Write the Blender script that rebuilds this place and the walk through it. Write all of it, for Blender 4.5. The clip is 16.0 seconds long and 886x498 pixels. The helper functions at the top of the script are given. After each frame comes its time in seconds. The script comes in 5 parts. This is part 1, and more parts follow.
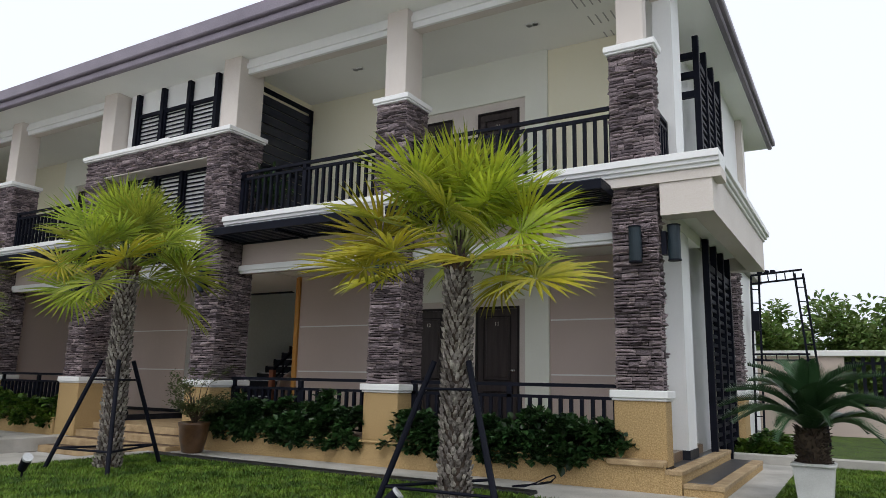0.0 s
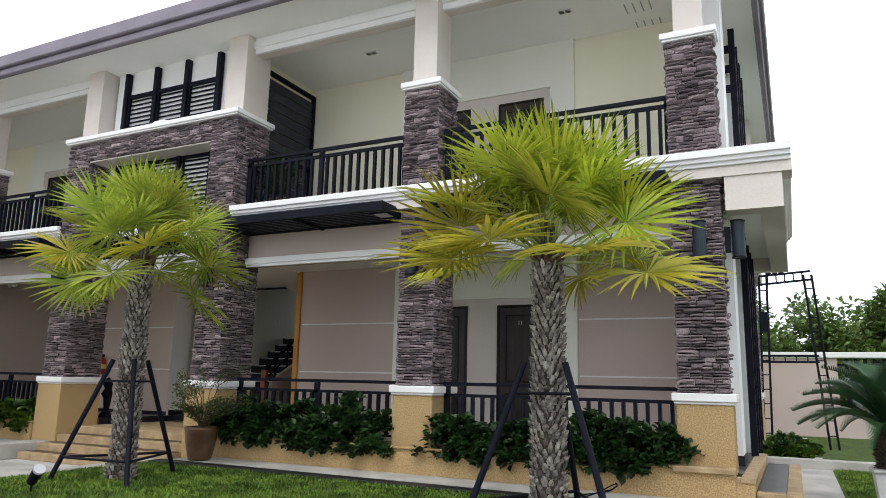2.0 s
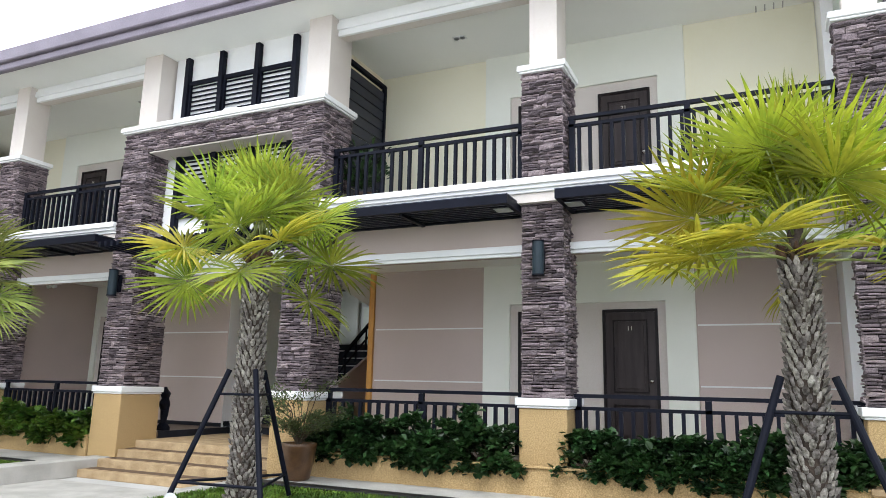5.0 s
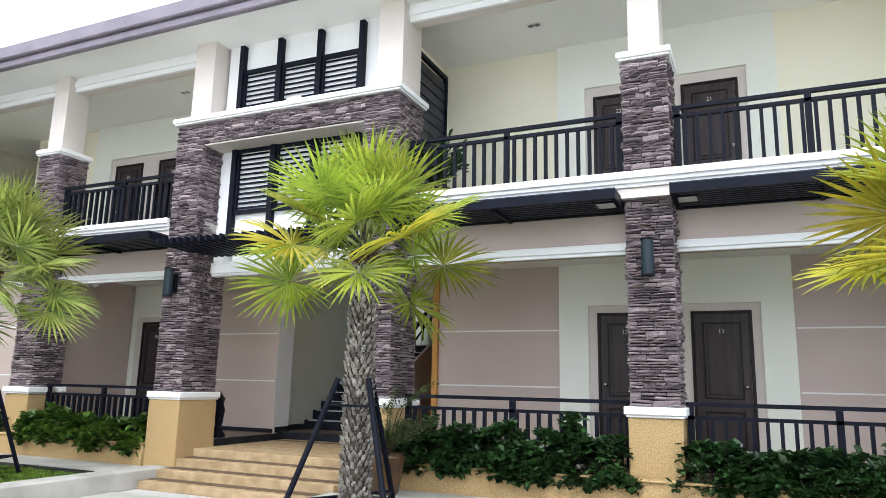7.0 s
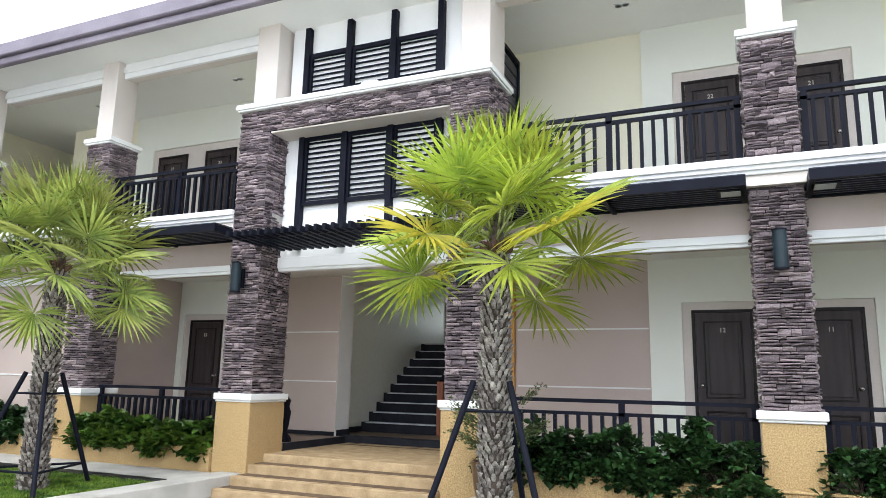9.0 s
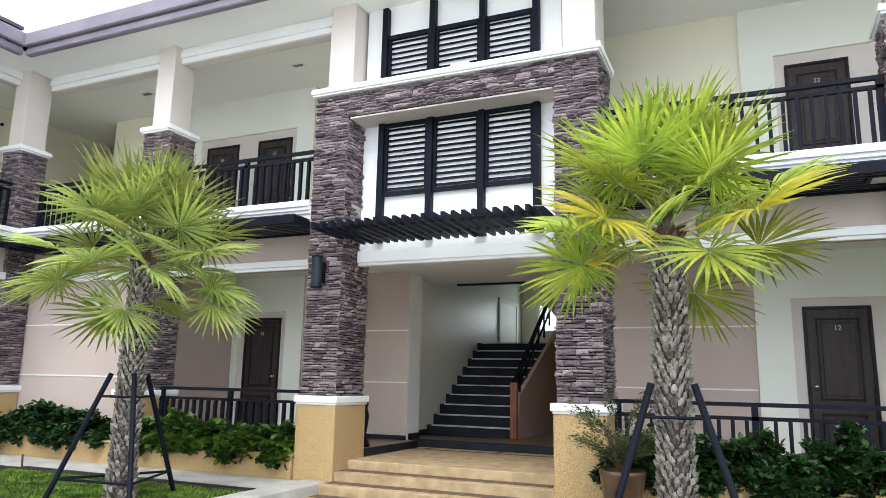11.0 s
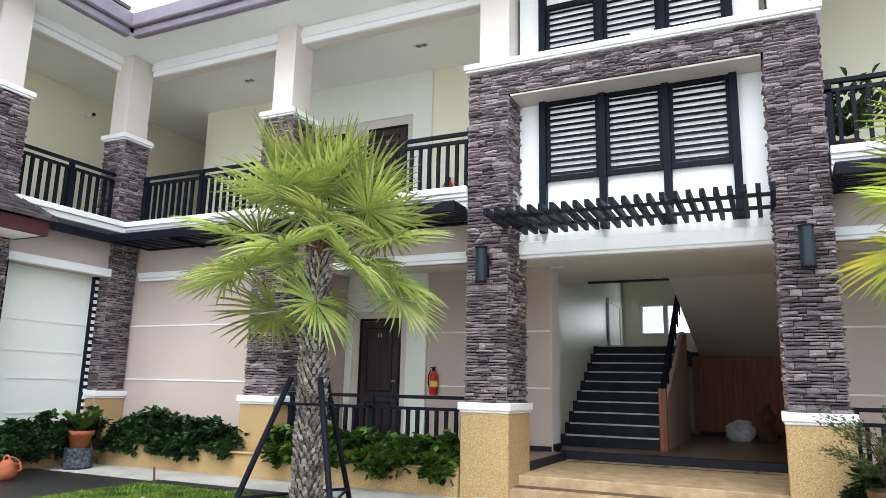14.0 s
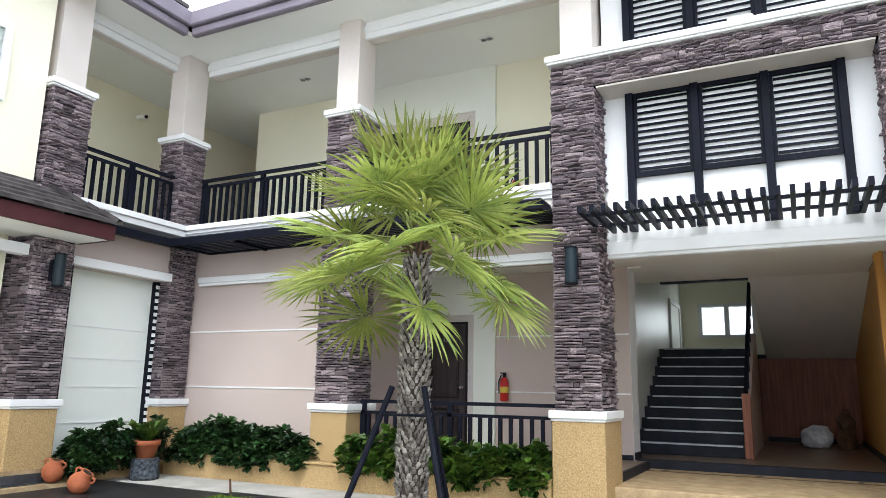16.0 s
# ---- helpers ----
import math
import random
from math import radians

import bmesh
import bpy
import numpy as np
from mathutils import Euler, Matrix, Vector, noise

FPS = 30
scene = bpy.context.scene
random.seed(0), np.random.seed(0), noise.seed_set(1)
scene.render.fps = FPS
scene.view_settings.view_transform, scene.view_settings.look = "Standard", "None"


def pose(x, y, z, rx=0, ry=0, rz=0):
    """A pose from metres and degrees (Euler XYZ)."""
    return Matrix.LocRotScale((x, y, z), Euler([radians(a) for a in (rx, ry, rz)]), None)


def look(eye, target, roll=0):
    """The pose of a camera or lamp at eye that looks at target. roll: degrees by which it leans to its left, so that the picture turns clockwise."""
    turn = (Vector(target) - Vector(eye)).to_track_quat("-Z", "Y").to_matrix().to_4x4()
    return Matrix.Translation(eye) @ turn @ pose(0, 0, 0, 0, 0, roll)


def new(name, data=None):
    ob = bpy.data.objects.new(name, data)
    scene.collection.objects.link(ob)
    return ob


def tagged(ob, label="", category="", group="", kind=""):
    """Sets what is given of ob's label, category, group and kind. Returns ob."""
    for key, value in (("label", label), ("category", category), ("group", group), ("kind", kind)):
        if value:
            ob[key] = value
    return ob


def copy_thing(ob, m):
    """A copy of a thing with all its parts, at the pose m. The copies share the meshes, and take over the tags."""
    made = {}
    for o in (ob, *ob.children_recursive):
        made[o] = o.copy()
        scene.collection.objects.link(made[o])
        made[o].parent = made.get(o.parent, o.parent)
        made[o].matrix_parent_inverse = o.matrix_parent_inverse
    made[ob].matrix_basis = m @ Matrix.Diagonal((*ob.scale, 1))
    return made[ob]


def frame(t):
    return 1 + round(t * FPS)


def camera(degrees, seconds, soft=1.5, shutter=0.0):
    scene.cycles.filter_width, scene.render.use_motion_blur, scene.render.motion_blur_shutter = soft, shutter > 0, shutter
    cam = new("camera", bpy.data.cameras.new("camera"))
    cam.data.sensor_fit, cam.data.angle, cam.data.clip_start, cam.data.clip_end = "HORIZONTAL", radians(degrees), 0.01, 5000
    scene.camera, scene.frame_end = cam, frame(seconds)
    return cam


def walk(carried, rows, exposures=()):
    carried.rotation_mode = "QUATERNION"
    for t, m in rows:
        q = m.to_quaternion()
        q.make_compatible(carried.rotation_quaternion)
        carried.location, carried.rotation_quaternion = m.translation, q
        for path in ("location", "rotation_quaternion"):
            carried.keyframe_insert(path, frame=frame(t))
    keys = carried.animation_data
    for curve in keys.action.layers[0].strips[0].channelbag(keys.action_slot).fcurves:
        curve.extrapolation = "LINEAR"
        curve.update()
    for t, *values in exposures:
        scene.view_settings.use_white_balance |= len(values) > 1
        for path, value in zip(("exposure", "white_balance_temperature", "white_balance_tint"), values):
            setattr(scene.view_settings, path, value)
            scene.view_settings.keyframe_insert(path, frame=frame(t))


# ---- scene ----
cam = camera(64.5, 16.0, soft=0.8)
PATH = [
    (0, (0.245, 0.005, 1.245), (-0.756, 1.696, 1.615), 1.2),
    (0.5, (-0.133, -0.043, 1.234), (-1.091, 1.672, 1.606), 1.4),
    (1, (-0.412, -0.035, 1.236), (-1.324, 1.706, 1.608), 1.3),
    (1.5, (-0.748, -0.019, 1.27), (-1.635, 1.735, 1.641), 1.2),
    (2, (-1.069, -0.049, 1.25), (-1.944, 1.711, 1.622), 1.3),
    (2.5, (-1.393, -0.06, 1.248), (-2.25, 1.708, 1.624), 1.3),
    (3, (-1.718, -0.005, 1.257), (-2.568, 1.766, 1.632), 1.3),
    (3.5, (-2.054, -0.028, 1.264), (-2.899, 1.744, 1.643), 1.4),
    (4, (-2.412, -0.05, 1.252), (-3.251, 1.723, 1.642), 1.4),
    (6.5, (-4.104, -0.026, 1.385), (-4.917, 1.763, 1.759), 1.3),
    (7, (-4.463, -0.049, 1.384), (-5.273, 1.74, 1.763), 1.3),
    (7.5, (-4.803, -0.014, 1.379), (-5.611, 1.776, 1.755), 1.3),
    (8, (-5.132, 0.01, 1.409), (-5.943, 1.8, 1.781), 1.3),
    (8.5, (-5.487, 0.002, 1.403), (-6.296, 1.792, 1.777), 1.3),
    (11, (-7.315, 0.034, 1.398), (-8.111, 1.83, 1.771), 1.2),
    (11.5, (-7.713, 0.019, 1.39), (-8.522, 1.809, 1.767), 1.3),
    (12, (-8.095, 0.056, 1.362), (-8.911, 1.843, 1.741), 1.3),
    (12.5, (-8.476, 0.101, 1.352), (-9.299, 1.883, 1.735), 1.4),
    (13, (-8.842, 0.09, 1.346), (-9.67, 1.869, 1.732), 1.4),
    (13.5, (-9.199, 0.122, 1.333), (-10.031, 1.899, 1.722), 1.3),
    (14, (-9.515, 0.133, 1.352), (-10.352, 1.907, 1.74), 1.3),
    (14.5, (-9.809, 0.112, 1.365), (-10.654, 1.882, 1.753), 1.2),
    (15, (-10.042, 0.127, 1.359), (-10.904, 1.889, 1.748), 1.2),
    (15.5, (-10.285, 0.17, 1.386), (-11.158, 1.926, 1.776), 1.1),
    (16, (-10.404, 0.144, 1.399), (-11.288, 1.895, 1.792), 1.0),
]
walk(cam, [(t, look(eye, target, roll)) for t, eye, target, roll in PATH], [(0.0, -0.42, 6500, 10), (1.0, -0.38, 6500, 10), (2.0, 0.02, 6500, 10), (3.0, 0.40, 6450, 9), (4.0, 0.55, 6350, 9), (7.0, 0.82, 6250, 8.5), (16.0, 0.87, 6250, 8)])

# ---- world, sun and exposure ----
world = bpy.data.worlds.new("world")
scene.world = world
world.use_nodes = True
wn = world.node_tree
wn.nodes.clear()
sky = wn.nodes.new("ShaderNodeTexSky")
sky.sky_type, sky.sun_disc = "NISHITA", False
sky.sun_elevation, sky.sun_rotation = radians(62), radians(160)
sky.dust_density, sky.air_density = 6.0, 1.0
soft_sky = wn.nodes.new("ShaderNodeHueSaturation")
soft_sky.inputs["Saturation"].default_value = 0.18
bg = wn.nodes.new("ShaderNodeBackground")
bg.inputs["Strength"].default_value = 0.15
wout = wn.nodes.new("ShaderNodeOutputWorld")
cloud = wn.nodes.new("ShaderNodeMix")
cloud.data_type, cloud.blend_type = "RGBA", "MIX"
cloud.inputs["Factor"].default_value = 0.75
cloud.inputs["B"].default_value = (10.5, 11.1, 12.3, 1)
wn.links.new(sky.outputs[0], soft_sky.inputs["Color"])
wn.links.new(soft_sky.outputs[0], cloud.inputs["A"])
wn.links.new(cloud.outputs["Result"], bg.inputs["Color"])
wn.links.new(bg.outputs[0], wout.inputs["Surface"])
sun = new("sun", bpy.data.lights.new("sun", "SUN"))
sun.data.energy, sun.data.angle, sun.data.color = 0.9, radians(30), (1.0, 0.98, 0.95)
sun.matrix_world = look((-4, -12, 24), (-9, 8, 0))

# daylight through the stair landing's window
day = new("window_daylight", bpy.data.lights.new("window_daylight", "AREA"))
day.data.shape, day.data.size, day.data.size_y, day.data.energy, day.data.color = "RECTANGLE", 1.1, 0.66, 6.0, (0.94, 1.0, 0.98)
day.matrix_world = look((-11.84, 17.62, 3.09), (-11.84, 12.0, 2.6))


# ---- materials ----
def material(name, colour, colour2=None, rough=0.7, scale=3.0, fine=60.0, bump=0.15, metal=0.0, per_object=0.0, per_island=0.0, distort=0.0, coat=0.0, spec=0.3, stretch=(1, 1, 1), fac=(0.35, 0.65), fine_mix=0.25):
    """A painted, mineral or metal surface: large blotches, fine grain, relief of its own."""
    m = bpy.data.materials.new(name)
    m.use_nodes = True
    n, l = m.node_tree.nodes, m.node_tree.links
    b = n["Principled BSDF"]
    tc = n.new("ShaderNodeTexCoord")
    mp = n.new("ShaderNodeMapping")
    mp.inputs["Scale"].default_value = stretch
    l.new(tc.outputs["Object"], mp.inputs["Vector"])
    big, small = n.new("ShaderNodeTexNoise"), n.new("ShaderNodeTexNoise")
    big.inputs["Scale"].default_value, big.inputs["Detail"].default_value, big.inputs["Distortion"].default_value = scale, 5.0, distort
    small.inputs["Scale"].default_value, small.inputs["Detail"].default_value = fine, 3.0
    l.new(mp.outputs[0], big.inputs["Vector"])
    l.new(mp.outputs[0], small.inputs["Vector"])
    ramp = n.new("ShaderNodeValToRGB")
    ramp.color_ramp.elements[0].position, ramp.color_ramp.elements[1].position = fac
    c2 = colour2 or tuple(c * 0.86 for c in colour)
    ramp.color_ramp.elements[0].color, ramp.color_ramp.elements[1].color = (*c2, 1), (*colour, 1)
    l.new(big.outputs["Fac"], ramp.inputs["Fac"])
    grain = n.new("ShaderNodeMix")
    grain.data_type, grain.blend_type = "RGBA", "OVERLAY"
    grain.inputs["Factor"].default_value = fine_mix
    l.new(ramp.outputs[0], grain.inputs["A"])
    l.new(small.outputs["Fac"], grain.inputs["B"])
    last = grain.outputs["Result"]
    if per_object or per_island:
        if per_object:
            info = n.new("ShaderNodeObjectInfo")
            source = info.outputs["Random"]
        else:
            info = n.new("ShaderNodeNewGeometry")
            source = info.outputs["Random Per Island"]
        amount = per_object or per_island
        span = n.new("ShaderNodeMapRange")
        span.inputs["To Min"].default_value, span.inputs["To Max"].default_value = 1 - amount, 1 + amount
        l.new(source, span.inputs["Value"])
        hsv = n.new("ShaderNodeHueSaturation")
        l.new(last, hsv.inputs["Color"])
        l.new(span.outputs[0], hsv.inputs["Value"])
        hue = n.new("ShaderNodeMapRange")
        hue.inputs["To Min"].default_value, hue.inputs["To Max"].default_value = 0.5 - 0.05 * amount, 0.5 + 0.05 * amount
        l.new(source, hue.inputs["Value"])
        l.new(hue.outputs[0], hsv.inputs["Hue"])
        last = hsv.outputs[0]
    l.new(last, b.inputs["Base Color"])
    b.inputs["Roughness"].default_value, b.inputs["Metallic"].default_value = rough, metal
    b.inputs["Coat Weight"].default_value, b.inputs["Specular IOR Level"].default_value = coat, spec
    if bump:
        bp = n.new("ShaderNodeBump")
        bp.inputs["Strength"].default_value, bp.inputs["Distance"].default_value = bump, 0.01
        l.new(small.outputs["Fac"], bp.inputs["Height"])
        l.new(bp.outputs[0], b.inputs["Normal"])
    return m


def leaf_material(name, colour, colour2, rough=0.45, trans=0.25, per_object=0.0):
    m = material(name, colour, colour2, rough, scale=4.0, fine=30.0, bump=0.0, per_island=0.0 if per_object else 0.35, per_object=per_object)
    n, l = m.node_tree.nodes, m.node_tree.links
    b, out = n["Principled BSDF"], n["Material Output"]
    tr, mix = n.new("ShaderNodeBsdfTranslucent"), n.new("ShaderNodeMixShader")
    mix.inputs[0].default_value = trans
    l.new(b.inputs["Base Color"].links[0].from_socket, tr.inputs["Color"])
    l.new(b.outputs[0], mix.inputs[1])
    l.new(tr.outputs[0], mix.inputs[2])
    l.new(mix.outputs[0], out.inputs["Surface"])
    return m


WHITE = material("white_paint", (0.84, 0.84, 0.83), (0.79, 0.79, 0.78), 0.55, 1.2, 90, 0.05)
SOFFIT = material("soffit_paint", (0.90, 0.90, 0.86), (0.87, 0.87, 0.83), 0.6, 0.8, 80, 0.05)
SHAFT = material("column_paint", (0.68, 0.62, 0.57), (0.63, 0.57, 0.52), 0.6, 1.4, 90, 0.06)
PINK = material("rose_beige_paint", (0.55, 0.455, 0.41), (0.51, 0.42, 0.375), 0.65, 0.9, 120, 0.08)
CREAM = material("cream_paint", (0.88, 0.84, 0.66), (0.85, 0.81, 0.63), 0.6, 0.8, 90, 0.06)
FIELD = material("warm_off_white_paint", (0.85, 0.86, 0.77), (0.81, 0.82, 0.73), 0.55, 1.0, 90, 0.05)
HALLPAINT = material("glossy_pale_green_paint", (0.76, 0.78, 0.70), (0.72, 0.74, 0.66), 0.4, 0.9, 14, 0.12)
PALE = material("pale_green_white_paint", (0.86, 0.89, 0.82), (0.83, 0.86, 0.79), 0.5, 0.9, 90, 0.05)
STONE_LOOK = dict(colour=(0.42, 0.342, 0.36), colour2=(0.062, 0.049, 0.055), rough=0.75, scale=17.0, fine=85, bump=1.0, spec=0.14, fac=(0.28, 0.66), distort=1.2, fine_mix=0.45)
STONE = material("purple_grey_ledgestone", per_object=0.55, **STONE_LOOK)
STONE_JOINED = material("purple_grey_ledgestone_joined", per_island=0.55, **STONE_LOOK)
GROUT = material("dark_stone_backing", (0.016, 0.013, 0.014), (0.010, 0.008, 0.009), 0.9, 8, 60, 0.4, spec=0.0)
TAN = material("tan_pebble_wash", (0.58, 0.41, 0.20), (0.34, 0.22, 0.095), 0.75, 60.0, 160, 0.9, fac=(0.30, 0.66), fine_mix=0.6)
TANSTEP = material("worn_tan_step", (0.47, 0.345, 0.20), (0.33, 0.23, 0.125), 0.7, 6.0, 130, 0.5, fine_mix=0.5)
METAL = material("black_painted_steel", (0.009, 0.010, 0.018), (0.006, 0.007, 0.012), 0.5, 3, 80, 0.05, spec=0.09)
NAVY = material("navy_screen_paint", (0.020, 0.024, 0.042), (0.014, 0.017, 0.030), 0.3, 2, 60, 0.05, spec=0.35)
ROOF = material("purple_grey_roof_metal", (0.24, 0.21, 0.25), (0.19, 0.165, 0.2), 0.45, 1.5, 40, 0.08)
TILE = material("dark_roof_tile", (0.095, 0.085, 0.083), (0.05, 0.044, 0.044), 0.85, 5, 60, 0.3, per_object=0.3, spec=0.1)
MAROON = material("maroon_fascia_paint", (0.075, 0.02, 0.022), (0.055, 0.014, 0.016), 0.6, 2, 60, 0.06)
DOOR = material("dark_brown_door_veneer", (0.052, 0.040, 0.040), (0.034, 0.026, 0.026), 0.42, 2.0, 40, 0.12, stretch=(6, 6, 0.6), spec=0.25)
DOORTRIM = material("near_black_door_trim", (0.017, 0.012, 0.012), (0.011, 0.008, 0.008), 0.4, 2.0, 40, 0.1, stretch=(6, 6, 0.6), spec=0.2)
SLATE = material("dark_slate_tile", (0.075, 0.075, 0.08), (0.045, 0.045, 0.05), 0.35, 4, 60, 0.1)
STAIRM = material("charcoal_stair_tile", (0.022, 0.024, 0.032), (0.014, 0.015, 0.02), 0.5, 4, 60, 0.15, spec=0.15)
WOODPANEL = material("reddish_wood_panel", (0.30, 0.11, 0.06), (0.19, 0.065, 0.035), 0.5, 2.5, 30, 0.15, stretch=(8, 8, 0.5))
ORANGE = material("orange_wood_laminate", (0.56, 0.28, 0.06), (0.45, 0.21, 0.045), 0.45, 2.0, 30, 0.1, stretch=(6, 6, 0.5))
HALLFLOOR = material("brown_hall_floor", (0.22, 0.155, 0.10), (0.15, 0.10, 0.065), 0.3, 3, 50, 0.08, stretch=(1, 5, 1))
CONCRETE = material("light_concrete", (0.50, 0.48, 0.44), (0.36, 0.345, 0.31), 0.85, 2.2, 120, 0.35, fine_mix=0.4)
ASPHALT = material("grey_concrete_drive", (0.56, 0.55, 0.53), (0.46, 0.45, 0.43), 0.88, 0.9, 140, 0.4, fine_mix=0.4)
BLACKSTRIP = material("black_rubber_edging", (0.018, 0.018, 0.019), (0.012, 0.012, 0.012), 0.5, 3, 60, 0.2)
SOIL = material("dark_soil", (0.055, 0.038, 0.024), (0.03, 0.02, 0.013), 0.95, 14, 90, 0.9)
TURF = material("turf", (0.07, 0.115, 0.016), (0.03, 0.05, 0.01), 0.9, 3.0, 150, 0.9, fac=(0.3, 0.7), fine_mix=0.5)
GRASS = leaf_material("grass_blade", (0.17, 0.265, 0.032), (0.045, 0.095, 0.012), 0.6, 0.25)
TRUNK = material("palm_trunk_core", (0.075, 0.055, 0.042), (0.035, 0.026, 0.02), 0.9, 14, 80, 0.9)
BOOT = material("grey_leaf_base", (0.37, 0.335, 0.30), (0.10, 0.084, 0.072), 0.88, 22, 110, 1.0, per_island=0.45, fine_mix=0.5)
FIBRE = material("brown_palm_fibre", (0.13, 0.075, 0.042), (0.06, 0.034, 0.02), 0.9, 12, 80, 0.7, per_island=0.3)
FROND1 = leaf_material("yellow_green_frond", (0.46, 0.50, 0.045), (0.20, 0.27, 0.026), 0.38, 0.48, per_object=0.32)
FROND2 = leaf_material("fresh_green_frond", (0.44, 0.49, 0.065), (0.19, 0.26, 0.04), 0.38, 0.48, per_object=0.3)
FROND3 = leaf_material("cool_green_frond", (0.41, 0.45, 0.115), (0.19, 0.25, 0.06), 0.38, 0.45, per_object=0.25)
FROND_OLD = leaf_material("yellowed_frond", (0.60, 0.53, 0.05), (0.32, 0.34, 0.035), 0.38, 0.42, per_object=0.25)
PETIOLE = material("pale_green_petiole", (0.29, 0.32, 0.11), (0.18, 0.21, 0.06), 0.5, 6, 50, 0.1)
SHRUB = leaf_material("dark_shrub_leaf", (0.042, 0.092, 0.026), (0.010, 0.026, 0.010), 0.3, 0.12)
SHRUB2 = leaf_material("bright_shrub_leaf", (0.10, 0.165, 0.022), (0.018, 0.052, 0.010), 0.33, 0.18)
FINELEAF = leaf_material("olive_fine_leaf", (0.12, 0.15, 0.05), (0.06, 0.08, 0.03), 0.5, 0.2)
CYCAD = leaf_material("cycad_leaf", (0.035, 0.08, 0.03), (0.018, 0.045, 0.018), 0.3, 0.12, per_object=0.2)
FARLEAF = leaf_material("far_foliage", (0.19, 0.27, 0.07), (0.07, 0.125, 0.03), 0.55, 0.3)
TWIG = material("brown_twig", (0.085, 0.06, 0.04), (0.05, 0.035, 0.024), 0.9, 10, 60, 0.4)
POTGLAZE = material("brown_glazed_pot", (0.105, 0.055, 0.025), (0.06, 0.03, 0.014), 0.3, 5, 60, 0.15, coat=0.3)
TERRACOTTA = material("terracotta", (0.42, 0.13, 0.055), (0.30, 0.085, 0.038), 0.8, 7, 90, 0.3)
POTWHITE = material("off_white_planter", (0.66, 0.66, 0.64), (0.55, 0.55, 0.53), 0.6, 3, 90, 0.15)
LANTERN = material("dark_teal_lamp_metal", (0.016, 0.029, 0.038), (0.011, 0.020, 0.027), 0.45, 4, 80, 0.05)
RED = material("red_extinguisher_paint", (0.50, 0.025, 0.02), (0.42, 0.02, 0.016), 0.3, 5, 60, 0.0)
YELLOW = material("yellow_label", (0.72, 0.55, 0.08), None, 0.5, 5, 60, 0.0)
CHROME = material("brushed_steel", (0.60, 0.59, 0.57), None, 0.25, 5, 60, 0.03, metal=1.0)
NUMBER = material("pale_metal_number", (0.62, 0.58, 0.50), None, 0.4, 5, 60, 0.0)
BAG = material("crumpled_white_plastic", (0.66, 0.66, 0.66), (0.50, 0.50, 0.51), 0.35, 9, 30, 0.8)
DARKWOOD = material("weathered_brown_wood", (0.13, 0.065, 0.03), (0.06, 0.03, 0.015), 0.7, 7, 60, 0.6)
BLUEGREY = material("painted_blue_grey_stone", (0.085, 0.10, 0.12), (0.012, 0.014, 0.017), 0.7, 24, 60, 0.7)
GREYLENS = material("grey_lamp_lens", (0.55, 0.56, 0.57), None, 0.25, 5, 60, 0.0)
VENT = material("grey_vent_slot", (0.45, 0.45, 0.44), None, 0.6, 5, 60, 0.0)

GLASS = bpy.data.materials.new("window_glass")
GLASS.use_nodes = True
gb = GLASS.node_tree.nodes["Principled BSDF"]
gb.inputs["Base Color"].default_value = (0.95, 0.97, 0.97, 1)
gb.inputs["Roughness"].default_value, gb.inputs["Transmission Weight"].default_value, gb.inputs["IOR"].default_value = 0.02, 1.0, 1.45


# ---- builders ----
def box(bm, x0, x1, y0, y1, z0, z1, bevel=0.0):
    r = bmesh.ops.create_cube(bm, size=1.0, matrix=Matrix.Translation(((x0 + x1) / 2, (y0 + y1) / 2, (z0 + z1) / 2)) @ Matrix.Diagonal((abs(x1 - x0), abs(y1 - y0), abs(z1 - z0), 1)))
    if bevel:
        edges = list({e for v in r["verts"] for e in v.link_edges})
        bmesh.ops.bevel(bm, geom=edges, offset=bevel, segments=1, affect="EDGES")
    return bm


def boxes(*rows, bevel=0.0):
    bm = bmesh.new()
    for r in rows:
        box(bm, *r, bevel=bevel)
    return bm


def bar(bm, a, b, r=0.02, sides=8, r2=None):
    """A round bar from a to b."""
    a, b = Vector(a), Vector(b)
    q = (b - a).to_track_quat("Z", "Y").to_matrix().to_4x4()
    bmesh.ops.create_cone(bm, cap_ends=True, segments=sides, radius1=r, radius2=r if r2 is None else r2, depth=(b - a).length, matrix=Matrix.Translation((a + b) / 2) @ q)
    return bm


def beam(bm, a, b, w, h):
    """A rectangular bar from a to b, w across and h high."""
    a, b = Vector(a), Vector(b)
    d = (b - a).normalized()
    side = d.cross(Vector((0, 0, 1)))
    side = side.normalized() if side.length > 1e-4 else Vector((1, 0, 0))
    up = side.cross(d)
    vs = [bm.verts.new(p + side * s * w / 2 + up * u * h / 2) for p in (a, b) for s, u in ((-1, -1), (1, -1), (1, 1), (-1, 1))]
    for f in ((0, 1, 2, 3), (7, 6, 5, 4), (0, 4, 5, 1), (1, 5, 6, 2), (2, 6, 7, 3), (3, 7, 4, 0)):
        bm.faces.new([vs[i] for i in f])
    return bm


